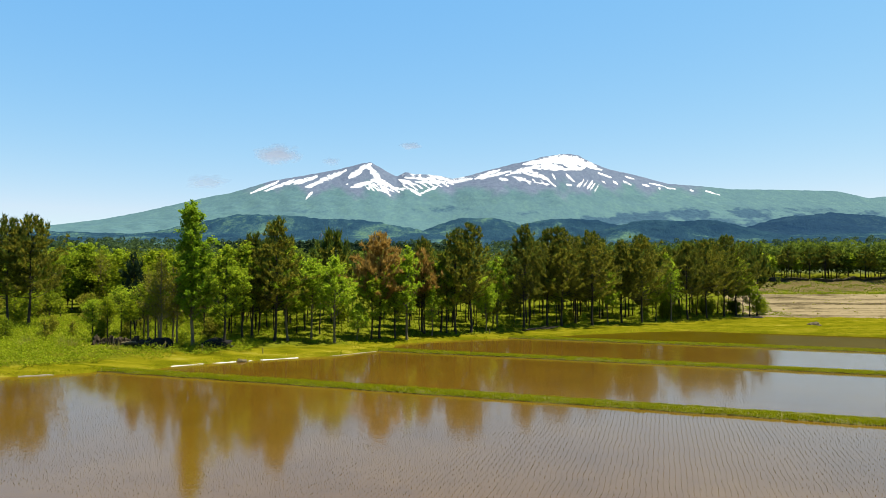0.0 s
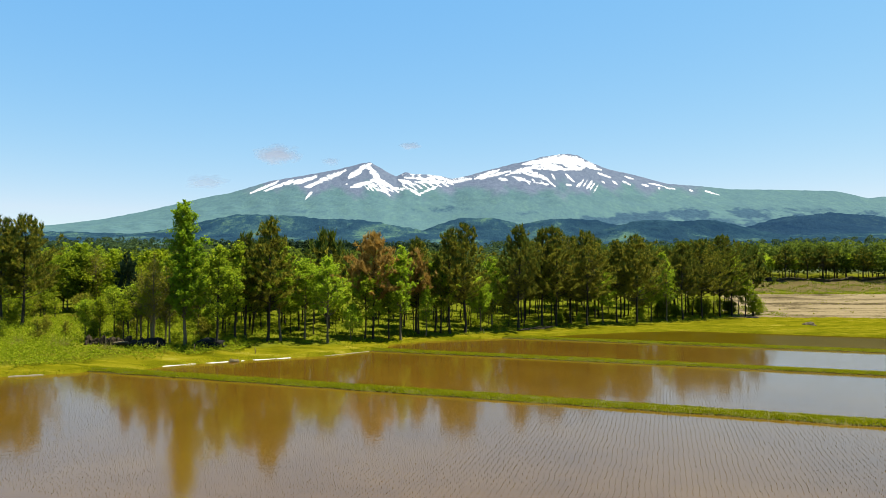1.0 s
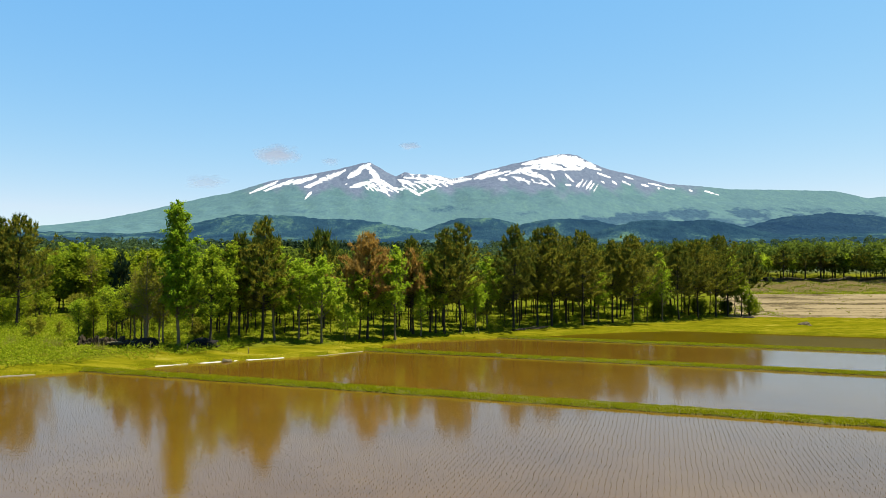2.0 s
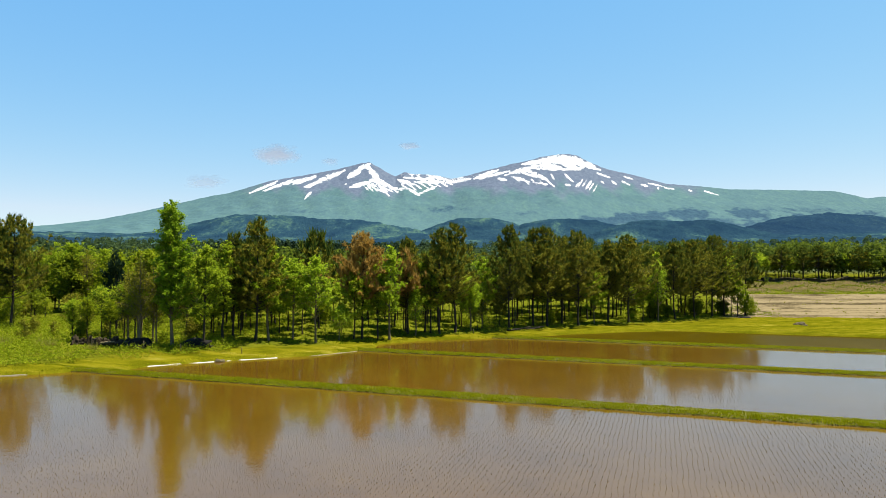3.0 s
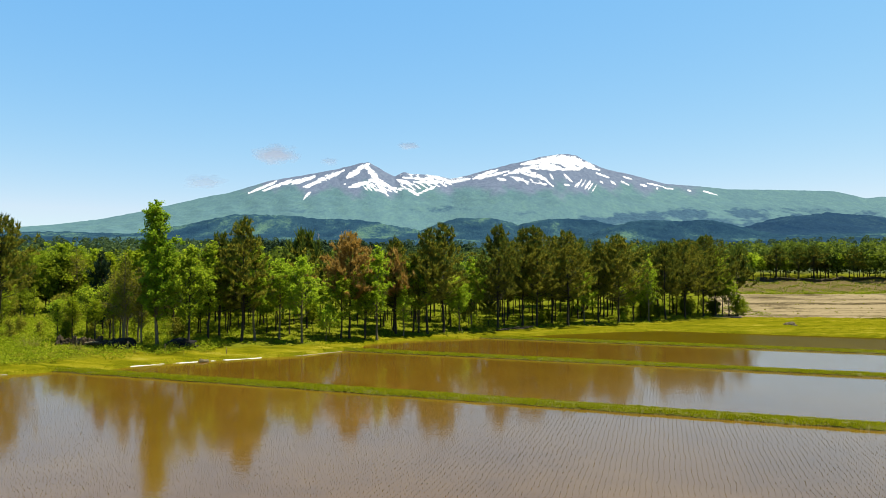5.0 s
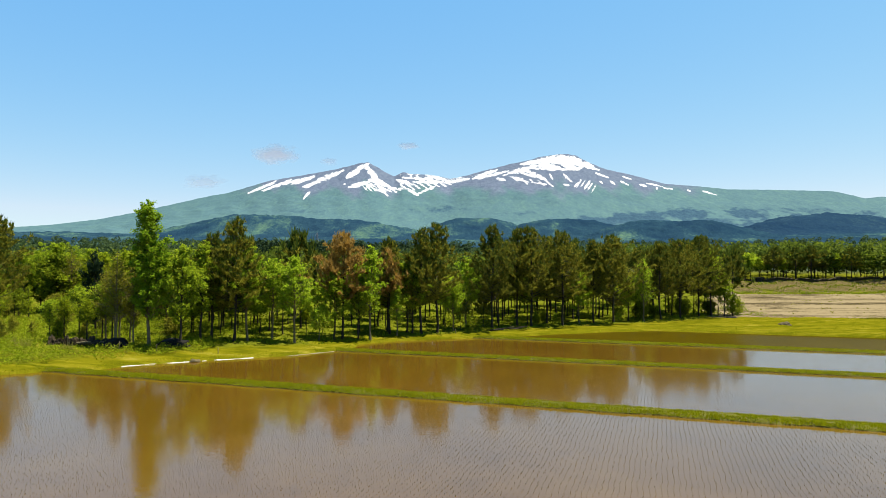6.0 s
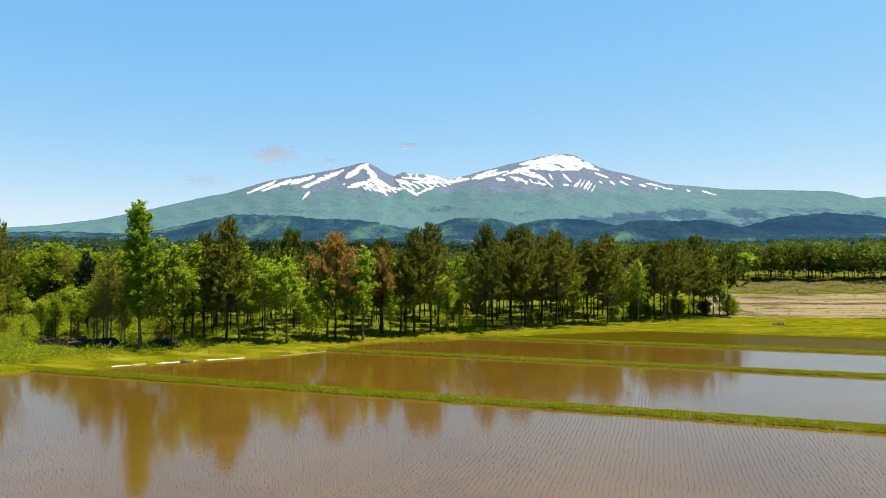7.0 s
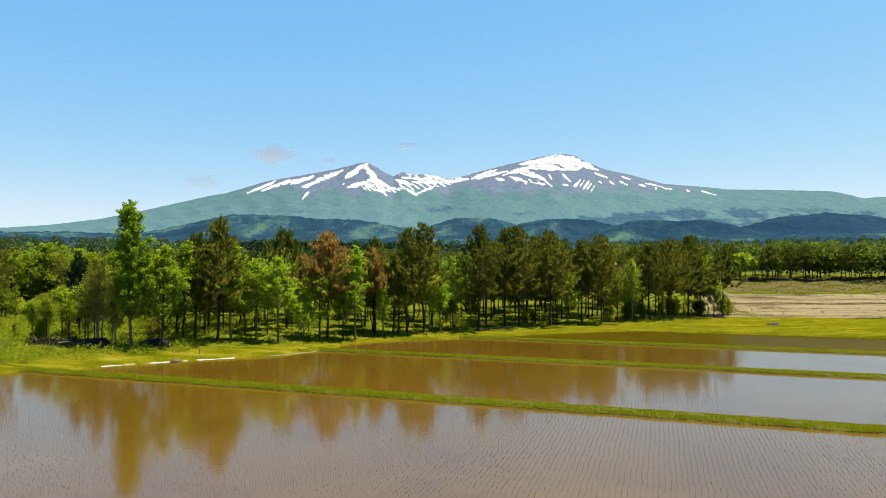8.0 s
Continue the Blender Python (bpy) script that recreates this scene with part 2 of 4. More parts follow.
def leaves(points, size, rng, up=0.9):
    """Small diamond leaves at points, turned at random, more often lying flat."""
    n = len(points)
    nor = rng.normal(size=(n, 3))
    nor /= np.linalg.norm(nor, axis=1, keepdims=True)
    nor[:, 2] += up
    d = np.cross(nor, rng.normal(size=(n, 3)))
    d /= np.linalg.norm(d, axis=1, keepdims=True) + 1e-9
    s = np.cross(nor, d)
    s /= np.linalg.norm(s, axis=1, keepdims=True) + 1e-9
    L = (size * rng.uniform(0.6, 1.35, n))[:, None]
    v = np.stack([points - d * L * 0.5, points + s * L * 0.38, points + d * L * 0.5, points - s * L * 0.38], 1)
    return v.reshape(-1, 3), np.arange(4 * n).reshape(n, 4)


def tufts(points, dirs, length, width, rng, blades=6, spread=0.55):
    """Bundles of thin pointed blades (triangles) that stand along dirs."""
    n = len(points)
    p = np.repeat(points, blades, 0)
    d = np.repeat(dirs, blades, 0) + rng.normal(size=(n * blades, 3)) * spread
    d /= np.linalg.norm(d, axis=1, keepdims=True) + 1e-9
    s = np.cross(d, rng.normal(size=d.shape))
    s /= np.linalg.norm(s, axis=1, keepdims=True) + 1e-9
    L = (np.broadcast_to(length, n).repeat(blades) * rng.uniform(0.6, 1.2, n * blades))[:, None]
    v = np.stack([p - s * width * 0.5, p + s * width * 0.5, p + d * L], 1)
    return v.reshape(-1, 3), np.arange(3 * n * blades).reshape(-1, 3)


# ---------------- plan of the fields ----------------
DX, DY = 0.947, -0.322  # along the dikes
NX, NY = 0.322, 0.947   # across them, away from the camera
BANK_V = [5, 38.1, 42.2, 50.4, 55.8, 61.8, 66.8, 74.6, 79.3, 86.8, 95, 101, 104.5]
BANK_U = [-92, -50.7, -45.6, -44.1, -39, -32.6, -29.6, -31, -28.5, -18.6, -10.4, -2.8, 3.2]
DIKES = [(43.1, 44.3), (66.4, 67.6), (86.0, 87.4)]
LEVELS = [0.0, -0.6, -0.95, -1.1]
FIELD_NEAR, FIELD_FAR, FIELD_RIGHT = 6.0, 104.5, 130.0


def to_uv(x, y):
    return DX * x + DY * y, NX * x + NY * y


def to_xy(u, v):
    return DX * u + NX * v, DY * u + NY * v


def step(a, b, x):
    t = np.clip((x - a) / (b - a), 0, 1)
    return t * t * (3 - 2 * t)


def waves(x, y, scale, seed=0):
    """Cheap smooth noise for arrays, about -1 to 1."""
    r = np.random.default_rng(100 + seed)
    out = np.zeros(np.broadcast(x, y).shape)
    for k in range(7):
        a, ph, f = r.uniform(0, 2 * np.pi), r.uniform(0, 6.28), r.uniform(0.6, 1.9) / scale
        out = out + np.sin((x * np.cos(a) + y * np.sin(a)) * f * 6.28 + ph)
    return out / 3.2


def water_level(v):
    return np.select([v < 43.7, v < 67.0, v < 86.7], LEVELS[:3], LEVELS[3])


def outside(x, y):
    """How far a place lies outside the flooded fields (inside: minus)."""
    u, v = to_uv(x, y)
    return np.maximum.reduce([np.interp(v, BANK_V, BANK_U) - u + 0.25 * waves(x, y, 6.0, 3), v - FIELD_FAR, FIELD_NEAR - v, u - FIELD_RIGHT])


def in_sand(x, y):
    """1 on the bare lot beyond the meadow."""
    left = 56 + (y - 128) * 0.40
    return step(0, 3, x - left + 2.0 * waves(x, y, 9, 5)) * step(121, 124, y + 0.06 * (x - 60) + waves(x, y, 12, 6)) * step(214, 210, y)


def ground_z(x, y):
    u, v = to_uv(x, y)
    e = outside(x, y)
    belt = np.interp(x, [-60, -35, -27, -12, 0, 20, 60], [0.9, 0.6, 0.35, 0.0, -0.45, -0.85, -1.1])
    lvl = water_level(np.clip(v, 6, 104))
    land = lvl + 0.3 + (belt - lvl - 0.3) * step(1.0, 9.0, e)
    land = land + 0.07 * waves(x, y, 4.0, 1) * step(0.5, 2, e)
    open_side = step(0, 6, x - 50 - (y - 110) * 0.45)
    rise = np.interp(y, [130, 250], [0, 3.1]) * (1 - open_side) + 3.1 * step(214, 250, y + 2.0 * waves(x, y, 25, 2)) * open_side
    land = land + rise + 0.5 * waves(x, y, 20, 8) * step(210, 235, y)
    r = np.hypot(x, y)
    far = np.interp(r, [250, 400, 700, 1000, 1500, 2000, 2600, 3100], [0, 2, 11, 24, 48, 76, 100, 60])
    land = land + far * step(0, 60, y - 150 + 0 * x)
    # wooded foothills
    lift = np.zeros(np.shape(land))
    for depth, reach, crest in RIDGES:
        rx, rh = zip(*crest)
        lift = np.maximum(lift, np.interp(x, rx, rh, 0, rh[-1] if rx[-1] > 2000 else 0) * np.exp(-((y - depth) / reach) ** 2))
    land = land + lift
    rough = step(900, 1600, r) * (y > 0)
    land = land + rough * (2.0 * waves(x, y, 55, 11) + 1.6 * waves(x, y, 23, 12) + 2.5 * waves(x, y, 210, 13))
    return np.where(e > 0.9, land, lvl - 0.35 + (land - lvl + 0.35) * step(-0.5, 0.6, e))


# foothills: distance, half depth, and the crest as x and height above the plain
RIDGES = [(2250, 250, [(-1080, 0), (-945, 13), (-873, 40), (-799, 59), (-722, 76), (-603, 78), (-495, 74), (-407, 66), (-295, 64), (-211, 52), (-144, 39), (-45, 22), (60, 0)]),
          (2400, 230, [(-160, 0), (-90, 22), (-16, 52), (67, 76), (182, 79), (255, 63), (307, 38), (380, 0)]),
          (2300, 220, [(190, 0), (235, 23), (285, 52), (355, 66), (455, 72), (535, 67), (605, 48), (665, 21), (730, 0)]),
          (1900, 170, [(420, 0), (500, 35), (558, 47), (624, 51), (690, 48), (773, 53), (839, 39), (897, 18), (950, 0)]),
          (2480, 250, [(1020, 0), (1095, 16), (1181, 58), (1313, 95), (1468, 113), (1613, 107), (1695, 97), (1850, 94), (2109, 85)]),
          (2500, 300, [(-2300, 22), (-1500, 26), (-1100, 10), (-900, 0)])]


def beside_trees(x, y):
    """Distance behind the front row of the belt (in front: minus)."""
    return y - np.interp(x, [-75, -53, -36, -26, -12, 4, 24, 50, 58], [58, 62, 66, 67, 75, 89, 103, 117, 125])


def zone_of(x, y):
    """Masks of the ground's cover: mown bank grass, sand, stony soil; and far woodland in hazed colours."""
    e = outside(x, y)
    r = np.hypot(x, y)
    mown = step(6.5, 4.0, e + 0.7 * waves(x, y, 5, 4)) + step(50, 54, x - (y - 100) * 0.4) * step(200, 190, y)
    meadow = 0.35 * step(240, 252, y)
    front = step(1.0, -1.5, beside_trees(x, y) + 0.8 * waves(x, y, 4, 14)) * step(-34, -26, x)
    mown = np.clip(np.maximum(np.maximum(mown, front), meadow), 0, 1)
    soil = step(216, 224, y + waves(x, y, 10, 7) * 3) * step(254, 247, y) * step(10, 60, x - 40 + 25 * waves(x, y, 30, 9))
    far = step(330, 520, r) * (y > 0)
    return np.stack([mown, in_sand(x, y), soil, np.ones_like(mown)], -1), far


def build_ground():
    ang = np.concatenate([np.linspace(-180, -44, 28)[:-1], np.linspace(-43, 43, 350), np.linspace(44, 180, 28)[1:-1]])
    rad = np.concatenate([[0.002, 1.5], np.linspace(4, 44, 21)[:-1], np.linspace(44, 140, 230)[:-1], np.linspace(140, 300, 90)[:-1],
                          np.geomspace(300, 1500, 70)[:-1], np.geomspace(1500, 3100, 100), [4900]])
    A, R = np.meshgrid(np.radians(ang), rad)
    x, y = R * np.sin(A), R * np.cos(A)
    z = ground_z(x, y)
    z[-1] = -5
    na, nr = len(ang), len(rad)
    i, j = np.meshgrid(np.arange(nr - 1), np.arange(na), indexing="ij")
    j2 = (j + 1) % na
    f = np.stack([i * na + j, i * na + j2, (i + 1) * na + j2, (i + 1) * na + j], -1).reshape(-1, 4)[:, ::-1]
    v = np.stack([x, y, z], -1).reshape(-1, 3)
    me = mesh_of("ground", v, f, True)
    zone, far = zone_of(x, y)
    me.color_attributes.new("zone", "FLOAT_COLOR", "POINT").data.foreach_set("color", zone.reshape(-1).astype(np.float32))
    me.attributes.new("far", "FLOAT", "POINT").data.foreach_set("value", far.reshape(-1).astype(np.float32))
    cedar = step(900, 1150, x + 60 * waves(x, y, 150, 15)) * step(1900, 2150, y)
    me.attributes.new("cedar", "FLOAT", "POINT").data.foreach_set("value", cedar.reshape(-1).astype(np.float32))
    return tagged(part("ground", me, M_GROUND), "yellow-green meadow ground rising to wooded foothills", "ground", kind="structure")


build_ground()


def build_water():
    for k, (v0, v1) in enumerate([(FIELD_NEAR - 1, 43.5), (43.9, 66.8), (67.2, 86.4), (87.0, FIELD_FAR + 1)]):
        vv = np.linspace(v0, v1, 40)
        left = np.interp(vv, BANK_V, BANK_U) - 1.5
        s = np.linspace(0, 1, 40)
        U = left[:, None] + (FIELD_RIGHT + 1 - left[:, None]) * s[None]
        x, y = to_xy(U, vv[:, None] + 0 * U)
        n = len(s)
        i, j = np.meshgrid(np.arange(len(vv) - 1), np.arange(n - 1), indexing="ij")
        f = np.stack([i * n + j, i * n + j + 1, (i + 1) * n + j + 1, (i + 1) * n + j], -1).reshape(-1, 4)
        me = mesh_of("water", np.stack([x, y, np.full_like(x, LEVELS[k])], -1).reshape(-1, 3), f, True)
        tagged(part("water", me, M_DARK_WATER if k == 3 else M_WATER), "shallow murky olive-brown far paddy water with dark reflections put into its colour" if k == 3 else "shallow muddy brown water flooding a rice paddy", "water", kind="structure")


build_water()


def build_dike(v0, v1, low, top):
    """An earth dike with sloping muddy sides and a rounded top."""
    us = np.arange(np.interp(v0, BANK_V, BANK_U) - 4, FIELD_RIGHT, 0.6)
    prof = [(v0 - 0.30, low - 0.25), (v0 - 0.12, low + 0.06), (v0 + 0.15, top - 0.06), (v0 + 0.4, top), (v1 - 0.3, top), (v1, top - 0.08),
            (v1 + 0.35, low - 0.35), (v1 + 0.7, low - 0.9)]
    P = len(prof)
    U = np.repeat(us[:, None], P, 1)
    V = np.array([p[0] for p in prof])[None] + 0.10 * waves(us, us * 0, 5.0, int(v0))[:, None] + 0.05 * waves(U, np.arange(P)[None] * 3.0, 1.3, 2)
    Z = np.array([p[1] for p in prof])[None] + 0.03 * waves(U, np.arange(P)[None] * 2.0, 1.7, 5)
    x, y = to_xy(U, V)
    i, j = np.meshgrid(np.arange(len(us) - 1), np.arange(P - 1), indexing="ij")
    f = np.stack([i * P + j, (i + 1) * P + j, (i + 1) * P + j + 1, i * P + j + 1], -1).reshape(-1, 4)
    dike = tagged(new("paddy_dike"), "low earth dike overgrown with bright green grass", "dike", kind="structure", group="dikes between the paddies")
    part("earth", mesh_of("earth", np.stack([x, y, Z], -1).reshape(-1, 3), f, True), M_MUD, dike, "wet brown mud")
    n = int(len(us) * 0.6 * 1.3 * 270)
    rng = np.random.default_rng(int(v0))
    gu, gv = rng.uniform(us[0], us[-1], n), rng.uniform(v0 - 0.16, v1 + 0.10, n)
    keep = gu < 48
    gu, gv = gu[keep], gv[keep]
    gv = gv + 0.10 * waves(gu, gu * 0, 5.0, int(v0))
    gx, gy = to_xy(gu, gv)
    gz = np.interp(gv, [v0 - 0.1, v0 + 0.2, v1 - 0.2, v1 + 0.3], [low + 0.05, top - 0.04, top - 0.04, low])
    L = 0.12 + 0.08 * rng.random(len(gu)) ** 3 + 0.03 * waves(gx, gy, 2.0, 8)
    v, f = tufts(np.stack([gx, gy, gz], -1), np.array([[0, 0, 1.0]]).repeat(len(gu), 0), L, 0.042, rng, 4, 0.6)
    g = part("grass", mesh_of("grass", v, f), M_DIKE, dike, "thick bright green grass")
    tagged(g, kind="stuff")


for k, (v0, v1) in enumerate(DIKES):
    build_dike(v0, v1, LEVELS[k], LEVELS[k] + 0.20)


# ---------------- rice seedlings ----------------
def build_rice(v0, v1, u1, level, k):
    rng = np.random.default_rng(50 + k)
    us = np.arange(-56, u1, 0.235)
    vs = np.arange(v0, v1, 0.18 if k == 0 else 0.24)
    U, V = np.meshgrid(us, vs)
    U = U + 0.022 * waves(V, U * 0.15, 5.0, k) + 0.03 * waves(V, U * 0.4, 2.6, k + 70) + rng.normal(size=U.shape) * 0.012
    V = V + rng.normal(size=U.shape) * 0.06
    x, y = to_xy(U, V)
    keep = (outside(x, y) < -0.7) & (rng.random(U.shape) > 0.10 + 0.12 * waves(U, V, 1.6, 60 + k)) & (np.abs(x) < y * 0.78 + 14)
    p = np.stack([x, y, np.full_like(x, level - 0.01)], -1)[keep]
    v, f = tufts(p, np.array([[0, 0, 1.0]]).repeat(len(p), 0), (0.08, 0.08, 0.08, 0.08)[k], (0.0105, 0.012, 0.018, 0.018)[k], rng, 3, 0.3)
    tagged(part("rice_seedlings", mesh_of("rice_seedlings", v, f), M_RICE), "rows of young rice seedlings standing in water", "rice", kind="stuff")


build_rice(20, 42.3, 60, LEVELS[0], 0)
build_rice(45.2, 65.6, 60, LEVELS[1], 1)
build_rice(68.4, 85.2, 60, LEVELS[2], 2)
build_rice(88.4, 103.6, 60, LEVELS[3], 3)


# ---------------- volcano ----------------
CREST_Y = 4300.0
CREST = [(-3230, 204), (-2931, 234), (-2576, 256), (-2258, 293), (-1997, 342), (-1698, 409), (-1529, 447), (-1417, 465), (-1286, 503),
         (-1137, 548), (-912, 585), (-688, 626), (-538, 664), (-480, 673), (-351, 598), (-306, 576), (-277, 592), (-250, 607), (-222, 601), (-190, 590),
         (-142, 593), (-37, 584), (64, 561), (165, 581), (269, 611), (419, 648), (475, 664), (516, 670), (617, 693), (651, 706), (740, 720), (830, 729),
         (901, 717), (972, 676), (1096, 626), (1275, 587), (1488, 529), (1739, 510), (1914, 492), (2217, 489), (2610, 480), (2715, 458), (2823, 432),
         (2928, 444), (3425, 428)]


def build_volcano():
    x = np.linspace(-3300, 3300, 1150)
    s = np.concatenate([np.linspace(0, 0.55, 40)[:-1], np.linspace(0.55, 1.0, 115), np.linspace(1.02, 1.25, 8)])
    X, S = np.meshgrid(x, s)
    cx, cz = np.array(CREST, float).T
    top = np.interp(x, cx, cz)
    ker = np.exp(-np.linspace(-2, 2, 7) ** 2)
    top = np.convolve(np.pad(top, 3, "edge"), ker / ker.sum(), "valid")
    jag = 0.9 * waves(x, 0 * x, 90, 21) + 0.3 * waves(x, 0 * x, 37, 22)
    wide = np.exp(-np.linspace(-2, 2, 121) ** 2)
    soft = np.convolve(np.pad(top, 60, "edge"), wide / wide.sum(), "valid")
    Y = 2500 + 1800 * S + 120 * waves(X, 0 * X, 900, 23) * np.clip(1 - S, 0, 1)
    up = np.clip(S, 0, 1)
    shape = 0.30 * up + 0.70 * up ** 1.7
    keep = step(0.35, 1.0, up)
    Z = 80 + (soft[None] * (1 - keep) + top[None] * keep - 80) * shape + jag[None] * up ** 10
    gully = np.sin(np.pi * up) * up
    Z = Z + gully * (7 * waves(X, Y * 0.7, 300, 24) + 2.2 * waves(X + 0.3 * Y, Y * 0.6, 110, 25) + 1.0 * waves(X - 0.4 * Y, Y * 0.7, 47, 26))
    Z = Z + 26 * gully * np.exp(-((X - 250) / 330) ** 2 - ((S - 0.72) / 0.14) ** 2)
    Z = np.where(S > 1, Z - (S - 1) * 1400, Z)
    X = X * Y / CREST_Y
    n = len(x)
    i, j = np.meshgrid(np.arange(len(s) - 1), np.arange(n - 1), indexing="ij")
    f = np.stack([i * n + j, i * n + j + 1, (i + 1) * n + j + 1, (i + 1) * n + j], -1).reshape(-1, 4)
    me = mesh_of("volcano", np.stack([X, Y, Z], -1).reshape(-1, 3), f, True)
    # snowfields lie in hollows high on the two summits; their places as seen along the slope
    px, pz = X / Y * CREST_Y, (Z - EYE) / Y * CREST_Y
    wob = 14 * waves(px, pz * 2, 90, 31) + 9 * waves(px, pz * 2, 38, 32)
    mask = np.full(px.shape, 0.0)

    def snow(x0, z0, x1, z1, w0, w1=None):
        nonlocal mask
        w1 = w0 if w1 is None else w1
        ax, az = x1 - x0, z1 - z0
        t = np.clip(((px - x0) * ax + (pz - z0) * az) / (ax * ax + az * az), 0, 1)
        d = np.hypot(px - x0 - t * ax, pz - z0 - t * az) + 0.12 * wob
        mask = np.maximum(mask, np.clip(0.5 + 0.38 * (1 - d / ((0.12 + 0.60 * np.sin(np.pi * np.clip(t, 0.02, 0.98)) ** 0.55) * (w0 + (w1 - w0) * t) + 1.5)), 0, 1))

    def at(a, b):
        return (a - 784) * 3.739, (464 - b) * 3.739

    def streak(a, b, c, d, w0, w1=None):
        snow(*at(a, b), *at(c, d), w0 * 3.5, None if w1 is None else w1 * 3.5)

    # lower summit: bands down its shoulder, a broad face, ribs below
    streak(455, 338, 490, 324, 1.6), streak(470, 338, 520, 317, 2.6), streak(520, 326, 560, 312, 4.0), streak(545, 331, 612, 301, 5.0)
    streak(618, 314, 640, 301, 6.0), streak(634, 300, 656, 290, 4.5), streak(650, 292, 672, 318, 5.5), streak(622, 331, 668, 318, 4.5)
    streak(660, 318, 700, 333, 4.0), streak(668, 322, 690, 346, 3.0), streak(676, 318, 706, 340, 2.0), streak(648, 322, 678, 340, 1.8)
    streak(540, 354, 552, 340, 1.8, 2.6), streak(612, 326, 616, 325, 1.8)
    for k in range(9):
        streak(640 + 7 * k, 322 + 1.2 * k, 655 + 8.5 * k, 338 + 1.6 * k - 0.25 * k * k, 1.5, 0.7)
    for k in range(8):
        streak(712 + 11 * k, 326 - k, 728 + 11 * k, 338 - 1.4 * k, 1.8, 0.9)
    # saddle between the summits
    streak(706, 318, 735, 326, 4.5), streak(716, 314, 770, 318, 3.0), streak(735, 322, 800, 322, 3.6), streak(725, 334, 745, 346, 2.6)
    streak(745, 342, 775, 330, 2.6), streak(765, 312, 800, 320, 4.0), streak(795, 324, 835, 316, 3.0), streak(840, 317, 885, 300, 3.6)
    # higher summit: white cap, bands and ribs below it
    streak(966, 283, 1004, 276, 6.5), streak(998, 279, 1034, 285, 7.0), streak(990, 288, 1036, 293, 4.5), streak(1026, 284, 1056, 294, 4.0), streak(945, 292, 990, 297, 3.0)
    streak(905, 306, 945, 296, 5.0), streak(930, 300, 972, 318, 4.0), streak(908, 312, 940, 322, 3.0), streak(884, 316, 900, 318, 2.6)
    streak(944, 322, 972, 326, 1.6), streak(978, 308, 984, 318, 2.0), streak(1003, 308, 1018, 322, 2.8), streak(1002, 326, 1012, 328, 2.4)
    streak(1022, 330, 1034, 320, 2.0), streak(1040, 334, 1050, 320, 2.2), streak(1060, 306, 1082, 314, 2.0), streak(1066, 320, 1072, 324, 1.6)
    streak(1086, 320, 1094, 326, 2.6), streak(1104, 320, 1118, 327, 2.2), streak(1138, 326, 1150, 330, 1.8), streak(1166, 332, 1170, 334, 2.0)
    streak(1180, 332, 1196, 335, 1.6), streak(1222, 336, 1228, 338, 2.0), streak(1250, 338, 1275, 345, 1.0)
    streak(896, 310, 985, 284, 3.0), streak(938, 297, 1030, 300, 3.2), streak(850, 316, 905, 302, 2.4), streak(925, 304, 958, 314, 2.6), streak(1020, 290, 1066, 300, 2.4)
    for k in range(5):
        streak(1026 + 6.5 * k, 331 + 0.6 * k * k, 1034 + 7 * k, 317 + 1.8 * k, 1.0, 0.7)
        streak(915 + 14 * k, 314 + 1.5 * k, 924 + 15 * k, 325 + 1.2 * k, 1.5, 0.8)
    streak(443, 342, 492, 321, 2.4), streak(466, 338, 545, 314, 2.0), streak(540, 331, 575, 318, 3.0), streak(1108, 312, 1124, 317, 1.2), streak(1150, 324, 1180, 330, 1.0)
    streak(950, 286, 1005, 281, 9.0), streak(990, 283, 1048, 291, 9.0), streak(1000, 292, 1034, 297, 5.0), streak(925, 291, 965, 284, 3.5), streak(955, 289, 1000, 296, 4.0)
    cap = 0.42 * step(0.90, 0.97, S) * step(-330, -260, px) * step(330, 200, px)
    line = 478 + 40 * waves(px, pz, 260, 33) + 12 * waves(px, pz, 60, 36)
    rock = step(-40, 40, pz - line) * step(-1400, -1150, px) * step(1900, 1500, px)
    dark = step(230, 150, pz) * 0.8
    # forest, and cloud shadow painted in as dark colour, low on the flank
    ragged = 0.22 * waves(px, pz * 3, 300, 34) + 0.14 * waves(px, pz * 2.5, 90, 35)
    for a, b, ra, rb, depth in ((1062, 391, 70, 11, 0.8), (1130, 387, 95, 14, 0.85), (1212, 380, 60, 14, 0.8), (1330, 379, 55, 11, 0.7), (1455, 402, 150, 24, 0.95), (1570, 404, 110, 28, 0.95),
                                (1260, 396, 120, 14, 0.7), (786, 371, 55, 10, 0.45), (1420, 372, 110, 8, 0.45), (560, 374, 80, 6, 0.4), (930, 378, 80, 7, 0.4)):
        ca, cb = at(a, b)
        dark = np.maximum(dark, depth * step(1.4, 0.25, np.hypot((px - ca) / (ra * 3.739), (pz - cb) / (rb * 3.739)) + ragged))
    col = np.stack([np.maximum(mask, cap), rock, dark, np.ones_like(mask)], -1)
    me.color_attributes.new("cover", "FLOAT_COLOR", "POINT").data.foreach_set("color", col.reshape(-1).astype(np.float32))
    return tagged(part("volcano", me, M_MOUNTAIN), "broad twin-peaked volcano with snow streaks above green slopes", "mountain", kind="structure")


build_volcano()
